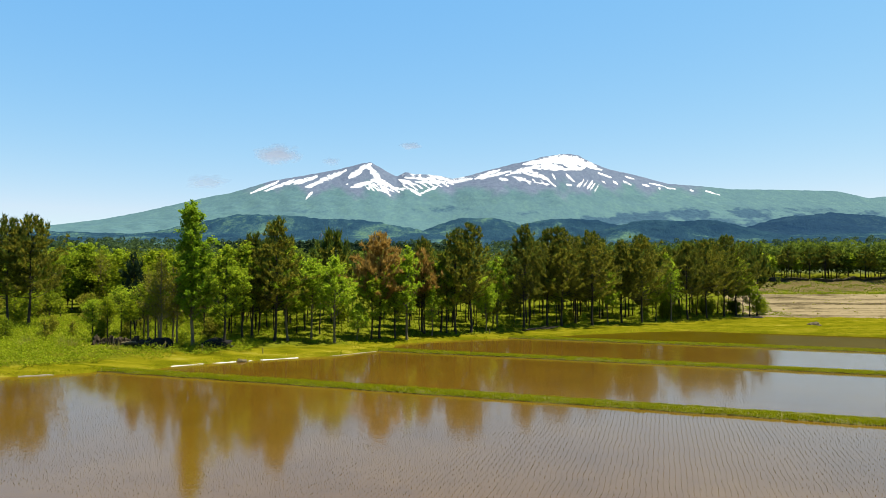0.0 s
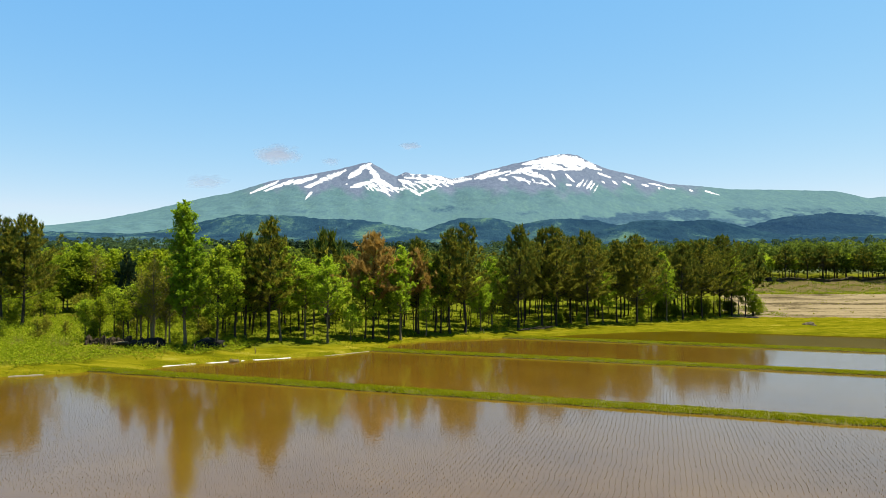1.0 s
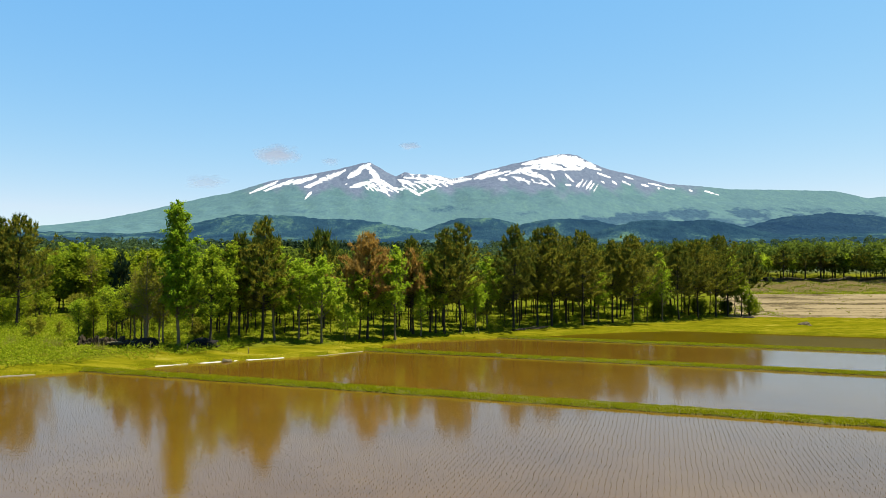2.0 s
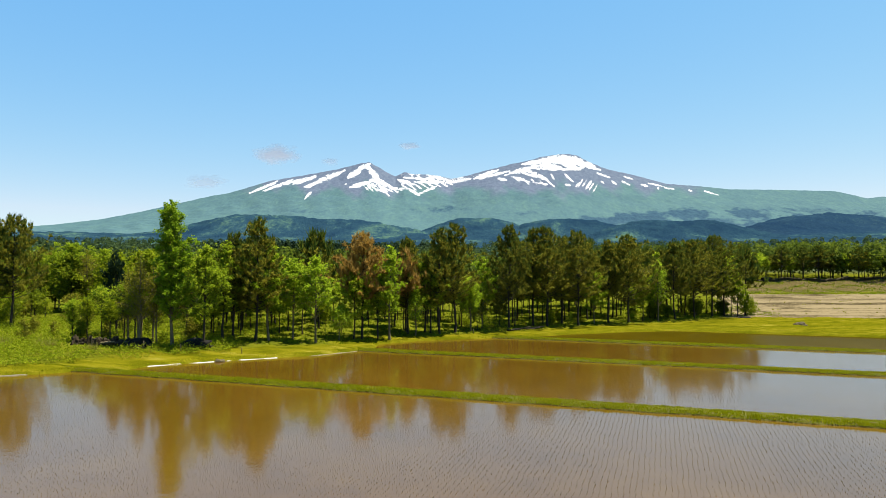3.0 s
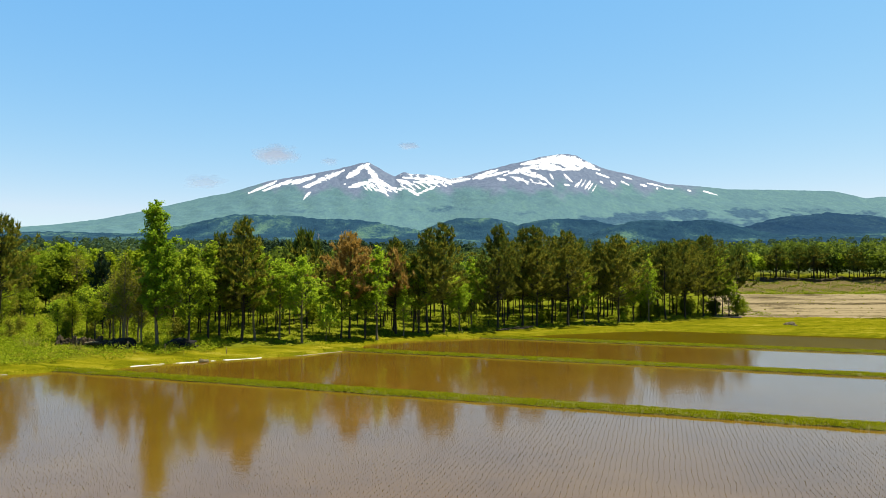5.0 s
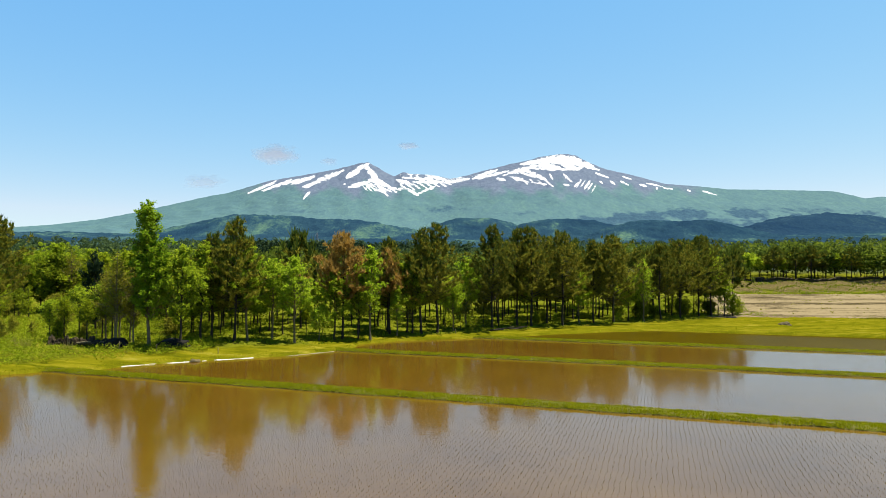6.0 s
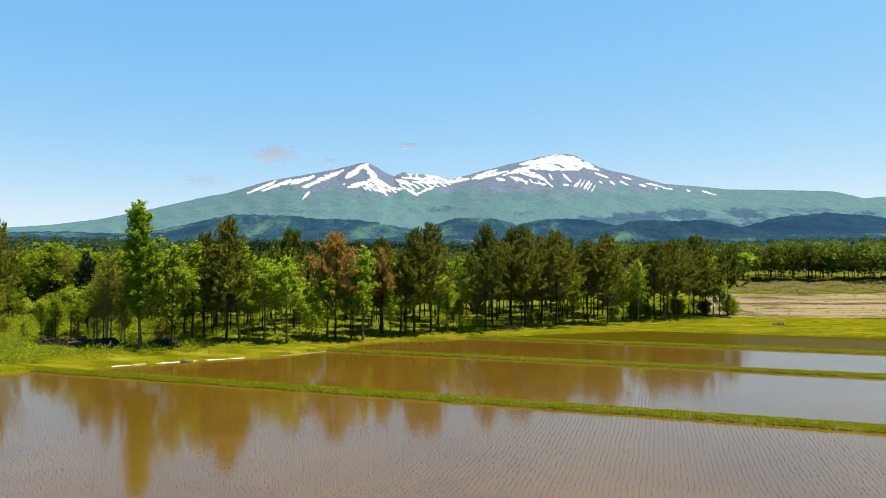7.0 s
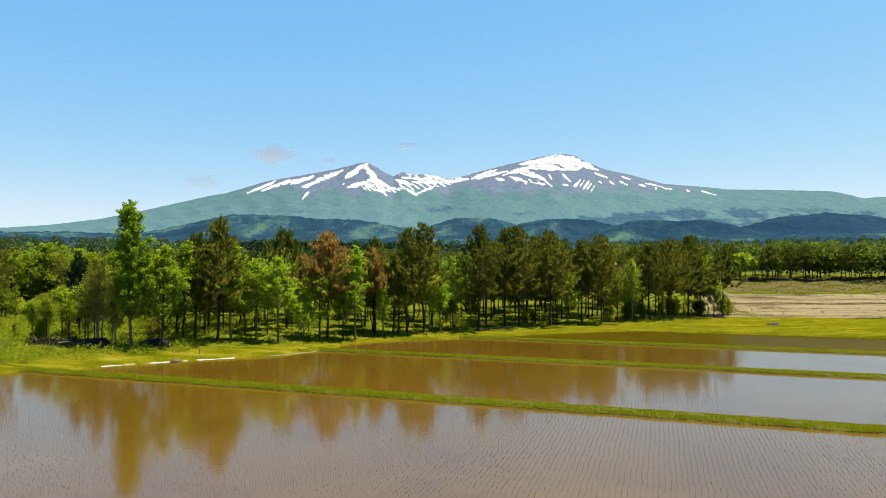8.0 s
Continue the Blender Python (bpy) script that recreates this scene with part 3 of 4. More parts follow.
# ---------------- trees ----------------


def wander(p0, p1, k, amount, rng):
    """A slightly crooked path from p0 to p1 in k points."""
    t = np.linspace(0, 1, k)[:, None]
    p = np.asarray(p0)[None] * (1 - t) + np.asarray(p1)[None] * t
    w = np.cumsum(rng.normal(size=(k, 3)), 0) * amount
    w -= w[0] + (w[-1] - w[0]) * t
    w[:, 2] *= 0.3
    return p + w


def skeleton(h, width, rng, first, count, rise, envelope, trunk_r, twig=True, wild=0.32):
    """Trunk and limbs of a tree of height h: tubes, and the limbs' paths."""
    lean = rng.normal(size=2) * 0.012 * h
    path = wander((0, 0, -0.25), (lean[0], lean[1], h * 0.97), 12, 0.004 * h, rng)
    rad = trunk_r * (1 - np.linspace(0, 1, 12)) ** 0.85 + 0.012
    rad[0] *= 1.35
    trunk = tube(path, rad, 8 if twig else 6)
    limbs, paths = [], []
    ts = first + (0.985 - first) * (np.arange(count) + rng.random(count) * 0.8) / count
    az = rng.uniform(0, 6.28) + np.arange(count) * 2.4 + rng.normal(size=count) * 0.4
    for t, a in zip(ts, az):
        base = np.array([np.interp(t, np.linspace(0, 1, 12), path[:, i]) for i in range(3)])
        q = (t - first) / (1 - first)
        reach = width * envelope(q) * rng.uniform(0.9 - wild, 0.9 + wild)
        up = reach * (rise + 0.35 * q) * rng.uniform(0.7, 1.3)
        tip = base + np.array([math.cos(a) * reach, math.sin(a) * reach, up])
        tip[2] = min(tip[2], h * 1.01)
        p = wander(base, tip, 5, 0.05 * reach, rng)
        p[1:4, 2] -= 0.05 * reach
        r0 = max(0.015, trunk_r * 0.38 * (1 - t) + 0.012)
        limbs.append(tube(p[::2] if not twig else p, np.linspace(r0, 0.006, 3 if not twig else 5), 3 if not twig else 4))
        paths.append(p)
        if twig and reach > 0.5:
            for _ in range(3):
                s = rng.uniform(0.3, 0.85)
                b = p[0] * (1 - s) + p[4] * s
                off = rng.normal(size=3) * 0.32 * reach
                off[2] = abs(off[2]) * 0.8
                e = b + off + (p[4] - p[0]) * 0.16
                e[2] = min(e[2], h)
                pp = wander(b, e, 3, 0.03 * reach, rng)
                limbs.append(tube(np.vstack([pp, pp[-1:] + 0.01]), np.linspace(r0 * 0.5, 0.004, 4), 3))
                paths.append(np.vstack([pp[:1], pp, pp[-1:]]))
    return trunk, limbs, paths


def wood_parts(ob, trunk, limbs, bark, apart):
    """The trunk with its twigs as one mesh, and the strongest limbs as parts."""
    stem = part("trunk", mesh_of("trunk", *joined([trunk] + limbs[apart * 4::]), True), bark, ob)
    for k in range(apart):
        part("limb", mesh_of("limb", *joined(limbs[k * 4:k * 4 + 4])), bark, stem)


def along(paths, per_metre, rng, start=0.25, spread=0.14, tip_bias=1.0):
    """Points strewn along the limbs, thicker to the tips."""
    pts, dirs = [], []
    for p in paths:
        d = p[-1] - p[0]
        length = np.linalg.norm(d) + 1e-6
        n = max(2, int(per_metre * length))
        t = start + (1 - start) * rng.random(n) ** (1 / (1 + tip_bias))
        k = np.linspace(0, 1, len(p))
        q = np.stack([np.interp(t, k, p[:, i]) for i in range(3)], 1)
        pts.append(q + rng.normal(size=(n, 3)) * spread * np.array([1, 1, 0.75]))
        dirs.append(np.repeat(d[None] / length, n, 0))
    return np.concatenate(pts), np.concatenate(dirs)


def clumps(paths, per_metre, each, rng, start=0.25, radius=0.24):
    """Leaf points gathered in flattened clumps along the limbs."""
    c, d = along(paths, per_metre, rng, start, 0.10, 0.6)
    r = radius * rng.uniform(0.6, 1.5, len(c))
    off = np.clip(rng.normal(size=(len(c), each, 3)), -1.5, 1.5) * np.array([0.85, 0.85, 0.7]) * r[:, None, None]
    return (c[:, None] + off).reshape(-1, 3)


def tree_root(name, label, m=None):
    ob = tagged(new(name), label, "tree", group="trees of the belt")
    ob.empty_display_size = 0.3
    if m is not None:
        ob.matrix_basis = m
    return ob


def broadleaf(x, y, h, w, seed, leaf, bark, label, name="broadleaf_tree", first=0.27, size=0.20, dens=3.0, rise=1.1, z=None, each=13, twig=True,
              env=lambda q: (0.62 + 0.38 * math.sin(math.pi * min(1, q * 1.15 + 0.08))) * (1 - q) ** 0.7 + 0.07, count=None, spread=0.16, apart=6, wild=0.32):
    rng = np.random.default_rng(seed)
    w = w * 1.0
    count = count or int(20 + h * 2.6)
    trunk, limbs, paths = skeleton(h, w, rng, first, count, rise, env, 0.010 * h + 0.02, twig, wild)
    pts = clumps(paths, dens, each, rng, 0.2, spread)
    zz = float(ground_z(np.array(x), np.array(y))) if z is None else z
    ob = tree_root(name, label, pose(x, y, zz - 0.05))
    wood_parts(ob, trunk, limbs, bark, apart)
    part("crown", mesh_of("crown", *leaves(pts, size, rng)), leaf, ob)
    return ob


def pine(x, y, h, w, seed, needle, label, name="pine_tree", first=0.27, dens=11, z=None, apart=6, twig=True, length=0.30, wide=0.075):
    rng = np.random.default_rng(seed)
    w = w * 1.5
    env = lambda q: (0.60 + 0.40 * math.sin(math.pi * min(1, q + 0.15))) * (1 - q) ** 0.62 + 0.07
    trunk, limbs, paths = skeleton(h, w, rng, first, int(32 + h * 3.2), 0.40, env, 0.009 * h + 0.025, twig)
    pts, dirs = along(paths, dens, rng, 0.32, 0.09, 0.9)
    tips = np.array([p[-1] for p in paths])
    tips = tips[tips[:, 2] > 0.46 * h]
    up = dirs * 0.55 + np.array([[0, 0, 0.85]])
    zz = float(ground_z(np.array(x), np.array(y))) if z is None else z
    ob = tree_root(name, label, pose(x, y, zz - 0.05))
    wood_parts(ob, trunk, limbs, M_BARK, apart)
    part("crown", mesh_of("crown", *tufts(pts, up, length, wide, rng, 8, 0.55)), needle, ob)
    # upright candles of the year at the branch tips
    candles = tufts(tips, np.array([[0, 0, 1.0]]).repeat(len(tips), 0), length * 2.4, wide * 1.5, rng, 9, 0.30)
    green = needle not in (M_PINE_RED, M_CONIFER)
    tagged(part("top_growth", mesh_of("top_growth", *candles), M_SHOOT if green else needle, ob, "dark green upright shoots" if green else ""), kind="stuff")
    return ob


# front of the belt: x, y, height, crown radius
PINES = [(-56.9, 85.0, 14.4, 2.8), (-54.5, 85.5, 14.6, 2.9), (-19.4, 75.0, 14.1, 2.4), (3.9, 91.1, 15.4, 2.5), (1.7, 89.3, 14.8, 2.0),
         (-2.9, 89.4, 13.2, 2.0), (12.0, 96.5, 15.2, 2.8), (16.4, 102.6, 15.4, 2.9), (18.6, 102.1, 15.6, 3.0), (24.0, 104.5, 15.1, 3.3),
         (33.3, 109.0, 14.7, 3.4), (43.7, 116.1, 13.9, 3.2), (48.6, 120.0, 14.5, 3.5), (53.7, 124.1, 15.4, 3.9), (22.0, 108.2, 14.5, 2.8),
         (30.2, 109.8, 13.9, 2.5), (-22.1, 75.5, 12.5, 2.0)]
BRIGHT = [(-12.7, 76.3, 10.4, 2.5), (-4.6, 83.4, 12.5, 2.1), (-1.5, 87.1, 7.0, 1.2), (8.1, 97.4, 10.9, 2.7), (39.5, 112.5, 10.9, 2.3),
          (-10.6, 80.3, 4.2, 1.4), (27.3, 107.6, 8.7, 2.4), (-18.2, 76.2, 12.2, 2.5), (-15.8, 77.9, 9.8, 2.4), (6.2, 93.1, 7.8, 2.1)]
GREEN = [(-23.3, 69.3, 11.2, 2.3), (-22.6, 73.3, 11.6, 2.2), (-9.0, 82.0, 9.0, 2.4), (-6.1, 83.0, 8.5, 2.2), (0.5, 89.8, 9.3, 2.0),
         (56.6, 125.6, 13.0, 2.4), (58.7, 124.5, 8.7, 1.7), (-61.7, 112.0, 11.6, 4.2), (-67.5, 112.0, 10.4, 3.6), (-57.0, 114.0, 10.8, 3.4),
         (37.1, 113.4, 8.1, 2.4), (-0.3, 90.3, 10.8, 2.4)]
OLIVE = [(-29.9, 68.8, 9.9, 1.8), (-29.8, 71.8, 9.0, 1.4), (-32.7, 72.1, 8.4, 1.4), (-65.0, 114.0, 9.2, 2.6), (-58.0, 110.0, 10.4, 2.8), (-30.8, 70.6, 8.6, 1.6), (-28.6, 70.0, 8.0, 1.3),
         (-31.8, 73.6, 9.2, 1.7)]
SAPLINGS = [(-38.8, 72.0, 4.5, 1.2), (-36.7, 71.2, 5.0, 1.2), (-36.1, 73.0, 6.0, 1.4), (-33.6, 70.0, 4.8, 1.1), (-34.0, 74.0, 6.5, 1.5), (-31.4, 71.0, 6.4, 1.3)]

for i, (x, y, h, w) in enumerate(PINES):
    pine(x, y, h, w, 200 + i, M_PINE_DARK if i in (0, 6, 11, 13, 16) else M_PINE, "tall dark pine with brownish olive needles and upright shoots")
pine(-8.1, 82.9, 13.5, 2.5, 240, M_PINE_RED, "withered pine with rust-red dying needles", dens=13, first=0.36)
pine(-2.5, 88.1, 11.6, 1.25, 241, M_PINE_RED, "slender pine with half withered reddish needles", dens=9, first=0.45)
pine(-36.9, 78.0, 9.9, 1.3, 242, M_CONIFER, "small dark green conifer with narrow crown", name="conifer_tree", first=0.15, dens=12)
for i, (x, y, h, w) in enumerate(BRIGHT):
    airy = dict(dens=1.3, each=9, size=0.19, spread=0.2) if i in (2, 4, 5) else {}
    broadleaf(x, y, h, w, 300 + i, M_BRIGHT, M_BARK_PALE, ("sparse young tree with fresh bright leaves and thin pale trunk" if airy else
              "young broadleaf tree with fresh bright green leaves and pale trunk"), **airy)
for i, (x, y, h, w) in enumerate(GREEN):
    broadleaf(x, y, h, w, 330 + i, M_GREEN, M_BARK, "broadleaf tree with dense mid-green spring leaves")
for i, (x, y, h, w) in enumerate(OLIVE):
    broadleaf(x, y, h, w, 360 + i, M_OLIVE, M_BARK_PALE, "sparse tree with yellowish budding twigs", first=0.25, dens=1.6, each=9, size=0.13, rise=1.1)
for i, (x, y, h, w) in enumerate(SAPLINGS):
    broadleaf(x, y, h, w, 380 + i, (M_GREEN, M_BUSH)[i % 2], M_BARK, "slender sapling with fresh green leaves among herbs", apart=3, dens=0.8, each=10, size=0.16, spread=0.2, first=0.42)
broadleaf(-26.7, 69.5, 15.5, 1.95, 400, M_GINKGO, M_BARK_PALE, "tall columnar tree with bright fresh green leaves", name="columnar_tree",
          first=0.19, rise=1.25, dens=3.4, each=16, count=110, spread=0.17, wild=0.34, env=lambda q: 0.98 * (1 - q) ** 0.5 * min(1, 0.8 + q * 0.8) + 0.05)


# ---------------- rows behind ----------------
def behind_rows():
    rng = np.random.default_rng(11)
    stock = [pine(-15.0, 90.0, 13.2, 2.5, 501, M_PINE, "pine standing deep in the tree belt", first=0.40, dens=4, apart=0, twig=False, length=0.6, wide=0.2),
             pine(28.0, 116.0, 13.6, 2.6, 502, M_PINE_DARK, "dark pine standing deep in the tree belt", first=0.40, dens=4, apart=0, twig=False, length=0.6, wide=0.2),
             broadleaf(-5.0, 97.0, 11.0, 2.7, 503, M_GREEN, M_BARK, "green broadleaf tree deep in the tree belt", first=0.38, dens=2.4, each=9, size=0.48, spread=0.46, apart=0, twig=False),
             broadleaf(-48.0, 112.0, 10.4, 2.9, 504, M_BUSH, M_BARK, "yellow-green broadleaf tree deep in the tree belt", first=0.38, dens=2.4, each=9, size=0.48, spread=0.46, apart=0, twig=False),
             broadleaf(15.0, 112.0, 11.2, 2.6, 505, M_GREEN, M_BARK, "leafy green tree deep in the tree belt", first=0.38, dens=2.4, each=9, size=0.48, spread=0.46, apart=0, twig=False)]
    spots = [(p[0], p[1]) for p in PINES + BRIGHT + GREEN + OLIVE] + [(-15, 90), (28, 116), (-5, 97), (-48, 112), (15, 112), (-25.8, 67.9), (-8.1, 82.9)]
    made, tries = 0, 0
    while made < 175 and tries < 9000:
        tries += 1
        s, d = rng.uniform(-75, 64), rng.uniform(1.5, 36)
        x, y = s - 0.54 * d, np.interp(s, [-75, -53, -20, 4, 24, 58], [66, 75, 75, 90, 103, 125]) + 0.84 * d
        if x > 62 - (d - 8) * 0.3 or (x < -30 and y < 104 - (x + 30) * 0.1) or min((x - a) ** 2 + (y - b) ** 2 for a, b in spots) < 2.2 ** 2:
            continue
        if any(a < x / y < b for a, b in ((-0.162, -0.122), (-0.375, -0.345), (0.055, 0.115), (0.30, 0.36))):  # gaps in the belt hold low trees
            gap = True
        else:
            gap = False
        spots.append((x, y))
        k = rng.choice(5, p=[0.28, 0.22, 0.2, 0.15, 0.15])
        if x < -30:
            k = rng.choice([2, 3, 4])
        sc = rng.uniform(0.66, 0.95) if x > 8 else rng.uniform(0.52, 0.78)
        sc = (rng.uniform(0.36, 0.46) if d < 16 else rng.uniform(0.58, 0.7)) if gap else sc
        copy_thing(stock[k], pose(x, y, float(ground_z(np.array(x), np.array(y))) - 0.05, 0, 0, rng.uniform(0, 360)) @ Matrix.Diagonal((sc, sc, sc * rng.uniform(0.9, 1.05), 1)))
        made += 1
    return stock


STOCK = behind_rows()


def left_wood():
    """A thicket of broad low trees beyond the herb meadow."""
    rng = np.random.default_rng(17)
    low = [broadleaf(-52.0, 108.0, 9.6, 3.4, 506, M_BUSH, M_BARK, "broad yellow-green tree with foliage down to the ground", first=0.10, dens=2.0, each=10, size=0.42, spread=0.46, apart=0),
           broadleaf(-44.0, 110.0, 9.0, 3.2, 507, M_GREEN, M_BARK, "broad green tree with foliage down to the ground", first=0.10, dens=2.0, each=10, size=0.42, spread=0.46, apart=0)]
    low.append(broadleaf(-60.0, 109.0, 9.4, 3.0, 508, M_THICKET, M_BARK, "broad dark green tree with foliage down to the ground", first=0.10, dens=2.0, each=10, size=0.42, spread=0.46, apart=0))
    for i in range(44):
        x, y = -98 + i * 1.6 + rng.normal() * 0.8, 107 + rng.uniform(0, 26)
        sc = rng.uniform(0.85, 1.12)
        copy_thing(low[rng.choice(3, p=[0.4, 0.2, 0.4])], pose(x, y, float(ground_z(np.array(x), np.array(y))) - 0.05, 0, 0, rng.uniform(0, 360)) @ Matrix.Diagonal((sc, sc, sc, 1)))


left_wood()
for i, (x, y, h, w) in enumerate([(-30.5, 88.0, 8.2, 2.4), (-27.0, 82.0, 8.6, 2.3), (-33.5, 96.0, 9.2, 2.6), (-24.0, 85.0, 9.2, 2.3), (-29.0, 94.0, 9.6, 2.5), (-22.0, 92.0, 9.4, 2.4), (-35.0, 101.0, 9.6, 2.7)]):
    broadleaf(x, y, h, w, 520 + i, (M_THICKET, M_GREEN)[i % 2], M_BARK, "leafy green tree in the shade of the tree belt", first=0.14, size=0.3, dens=2.0, each=12, spread=0.34, apart=0, twig=False)


# ---------------- woods on the embankment and beyond ----------------
def bank_trees():
    rng = np.random.default_rng(12)
    for i in range(150):
        x, y = 80 + i * 1.25 + rng.normal() * 0.7, 246.5 + (0, 6, 12, 18)[i % 4] + rng.uniform(-1.5, 3)
        k = rng.choice([1, 1, 4, 4, 2, 2, 0])
        sc = rng.uniform(0.74, 0.96)
        wide = sc * rng.uniform(1.15, 1.45)
        copy_thing(STOCK[k], pose(x, y, float(ground_z(np.array(x), np.array(y))) - 0.05, 0, 0, rng.uniform(0, 360)) @ Matrix.Diagonal((wide, wide, sc, 1)))


bank_trees()


def far_woods(name, label, mat, n, r0, r1, a0, a1, hgt, leaf, per, seed, cone=False, gap=0.0):
    """Many simple leafy trees as one mass."""
    rng = np.random.default_rng(seed)
    a = np.radians(rng.uniform(a0, a1, n))
    r = np.sqrt(rng.uniform(r0 ** 2, r1 ** 2, n))
    x, y = r * np.sin(a), r * np.cos(a)
    keep = waves(x, y, 140, seed) > gap
    x, y = x[keep], y[keep]
    z = ground_z(x, y)
    n = len(x)
    h = hgt * rng.uniform(0.7, 1.15, n)
    q = rng.random((n, per)) ** (0.8 if cone else 0.6)
    ang, rr = rng.uniform(0, 6.28, (n, per)), np.sqrt(rng.random((n, per)))
    prof = (1 - q) * 0.30 + 0.03 if cone else np.sqrt(np.clip(1 - (2 * q - 1) ** 2, 0, 1)) * 0.34 + 0.03
    R = h[:, None] * prof * (0.6 + 0.4 * rr)
    P = np.stack([x[:, None] + R * np.cos(ang), y[:, None] + R * np.sin(ang), z[:, None] + h[:, None] * (0.18 + 0.82 * q)], -1).reshape(-1, 3)
    v, f = leaves(P, leaf, rng)
    tagged(part(name, mesh_of(name, v, f), mat), label, "woods", kind="stuff")


far_woods("woodland", "distant green broadleaf woods behind the tree belt", M_HAZY_WOODS, 620, 290, 560, -40, 40, 12, 1.7, 80, 61, gap=-0.5)
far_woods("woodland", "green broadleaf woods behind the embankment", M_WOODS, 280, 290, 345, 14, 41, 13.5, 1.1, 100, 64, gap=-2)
far_woods("woodland", "far broadleaf woods on rising ground", M_HAZY_WOODS, 1500, 560, 1300, -40, 40, 12, 1.9, 75, 62, gap=-0.2)
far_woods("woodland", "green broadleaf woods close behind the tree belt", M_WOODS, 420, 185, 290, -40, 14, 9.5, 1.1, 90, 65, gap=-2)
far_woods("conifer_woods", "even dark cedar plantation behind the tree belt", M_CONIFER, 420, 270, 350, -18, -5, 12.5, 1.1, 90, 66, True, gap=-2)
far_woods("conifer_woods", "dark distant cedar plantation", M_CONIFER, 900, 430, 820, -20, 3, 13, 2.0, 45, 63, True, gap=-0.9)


# ---------------- grass, herbs and shrubs ----------------
def meadow(name, label, mat, n, box, keep_fn, height, width, blades, seed, spread=0.5):
    rng = np.random.default_rng(seed)
    x, y = rng.uniform(box[0], box[1], n), rng.uniform(box[2], box[3], n)
    keep = keep_fn(x, y, outside(x, y), rng.random(n)) & (np.abs(x - 3) < y * 0.72 + 8)
    x, y = x[keep], y[keep]
    p = np.stack([x, y, ground_z(x, y) - 0.02], -1)
    L = height * (0.7 + 0.3 * waves(x, y, 3.0, seed)) * rng.uniform(0.6, 1.3, len(x))
    v, f = tufts(p, np.array([[0, 0, 1.0]]).repeat(len(x), 0), L, width, rng, blades, spread)
    tagged(part(name, mesh_of(name, v, f), mat), label, "grass", kind="stuff")


meadow("bank_grass", "short yellow-green mown grass on the paddy bank", M_GRASS, 260000, (-60, 90, 46, 132),
       lambda x, y, e, r: (e > 0.15) & (beside_trees(x, y) < 1.5) & (r < 0.55 + 0.4 * waves(x, y, 4, 41)), 0.085, 0.06, 4, 71)
meadow("waterside_grass", "longer green grass along the water's edge", M_DIKE, 120000, (-60, 90, 46, 112),
       lambda x, y, e, r: (e > 0.0) & (e < 1.1), 0.20, 0.05, 4, 72)


def herbs():
    rng = np.random.default_rng(73)
    n = 190000
    x, y = rng.uniform(-72, -20, n), rng.uniform(52, 104, n)
    b = beside_trees(x, y)
    lump_h = 0.45 + 0.35 * waves(x, y, 2.2, 48) + 0.25 * waves(x, y, 0.9, 49)
    keep = (outside(x, y) > 4.3 + 1.2 * waves(x, y, 6, 42)) & (b < 34) & (rng.random(n) < np.where(b > 4, 0.45, 1.0)) & (np.abs(x - 3) < y * 0.72 + 8) & (lump_h > 0.05) & ~((x > -37.5) & (x < -31) & (y > 64.5) & (y < 70.5))
    x, y, lump_h = x[keep], y[keep], lump_h[keep]
    z = ground_z(x, y) + lump_h * rng.random(len(x)) ** 0.5
    v, f = leaves(np.stack([x, y, z], -1), 0.14, rng)
    tagged(part("herb_meadow", mesh_of("herb_meadow", v, f), M_BUSH), "waist-high bright green herbs beside the tree belt", "herbs", kind="stuff")


herbs()
meadow("undergrowth", "grass and herbs under the trees", M_BUSH, 90000, (-75, 70, 60, 165),
       lambda x, y, e, r: (beside_trees(x, y) > 0.5) & (beside_trees(x, y) < 45) & (r < 0.5 + 0.6 * waves(x, y, 5, 43)), 0.40, 0.11, 4, 74)
meadow("dry_grass", "pale dry grass tussocks", M_REED, 26000, (-55, 75, 58, 130),
       lambda x, y, e, r: (np.abs(beside_trees(x, y)) < 2.5) & (waves(x, y, 2.5, 44) > 0.75), 0.35, 0.05, 4, 75)
meadow("lot_weeds", "scattered low weeds on the bare lot", M_GRASS, 16000, (60, 150, 124, 214),
       lambda x, y, e, r: (in_sand(x, y) > 0.5) & (waves(x, y, 7, 45) > 0.95), 0.35, 0.14, 5, 76)
meadow("slope_grass", "rough grass on the embankment", M_BUSH, 40000, (70, 260, 208, 256),
       lambda x, y, e, r: r < 0.35 + 0.5 * waves(x, y, 9, 46), 0.5, 0.22, 4, 77)

meadow("puddle_weeds", "dark olive weeds in a wet hollow of the lot", M_OLIVE, 3000, (79, 104, 117, 123),
       lambda x, y, e, r: ((x - 92) / 12) ** 2 + ((y - 119.5 - (x - 92) * 0.05) / 1.6) ** 2 + 0.4 * waves(x, y, 2, 50) < 1, 0.22, 0.12, 4, 78)


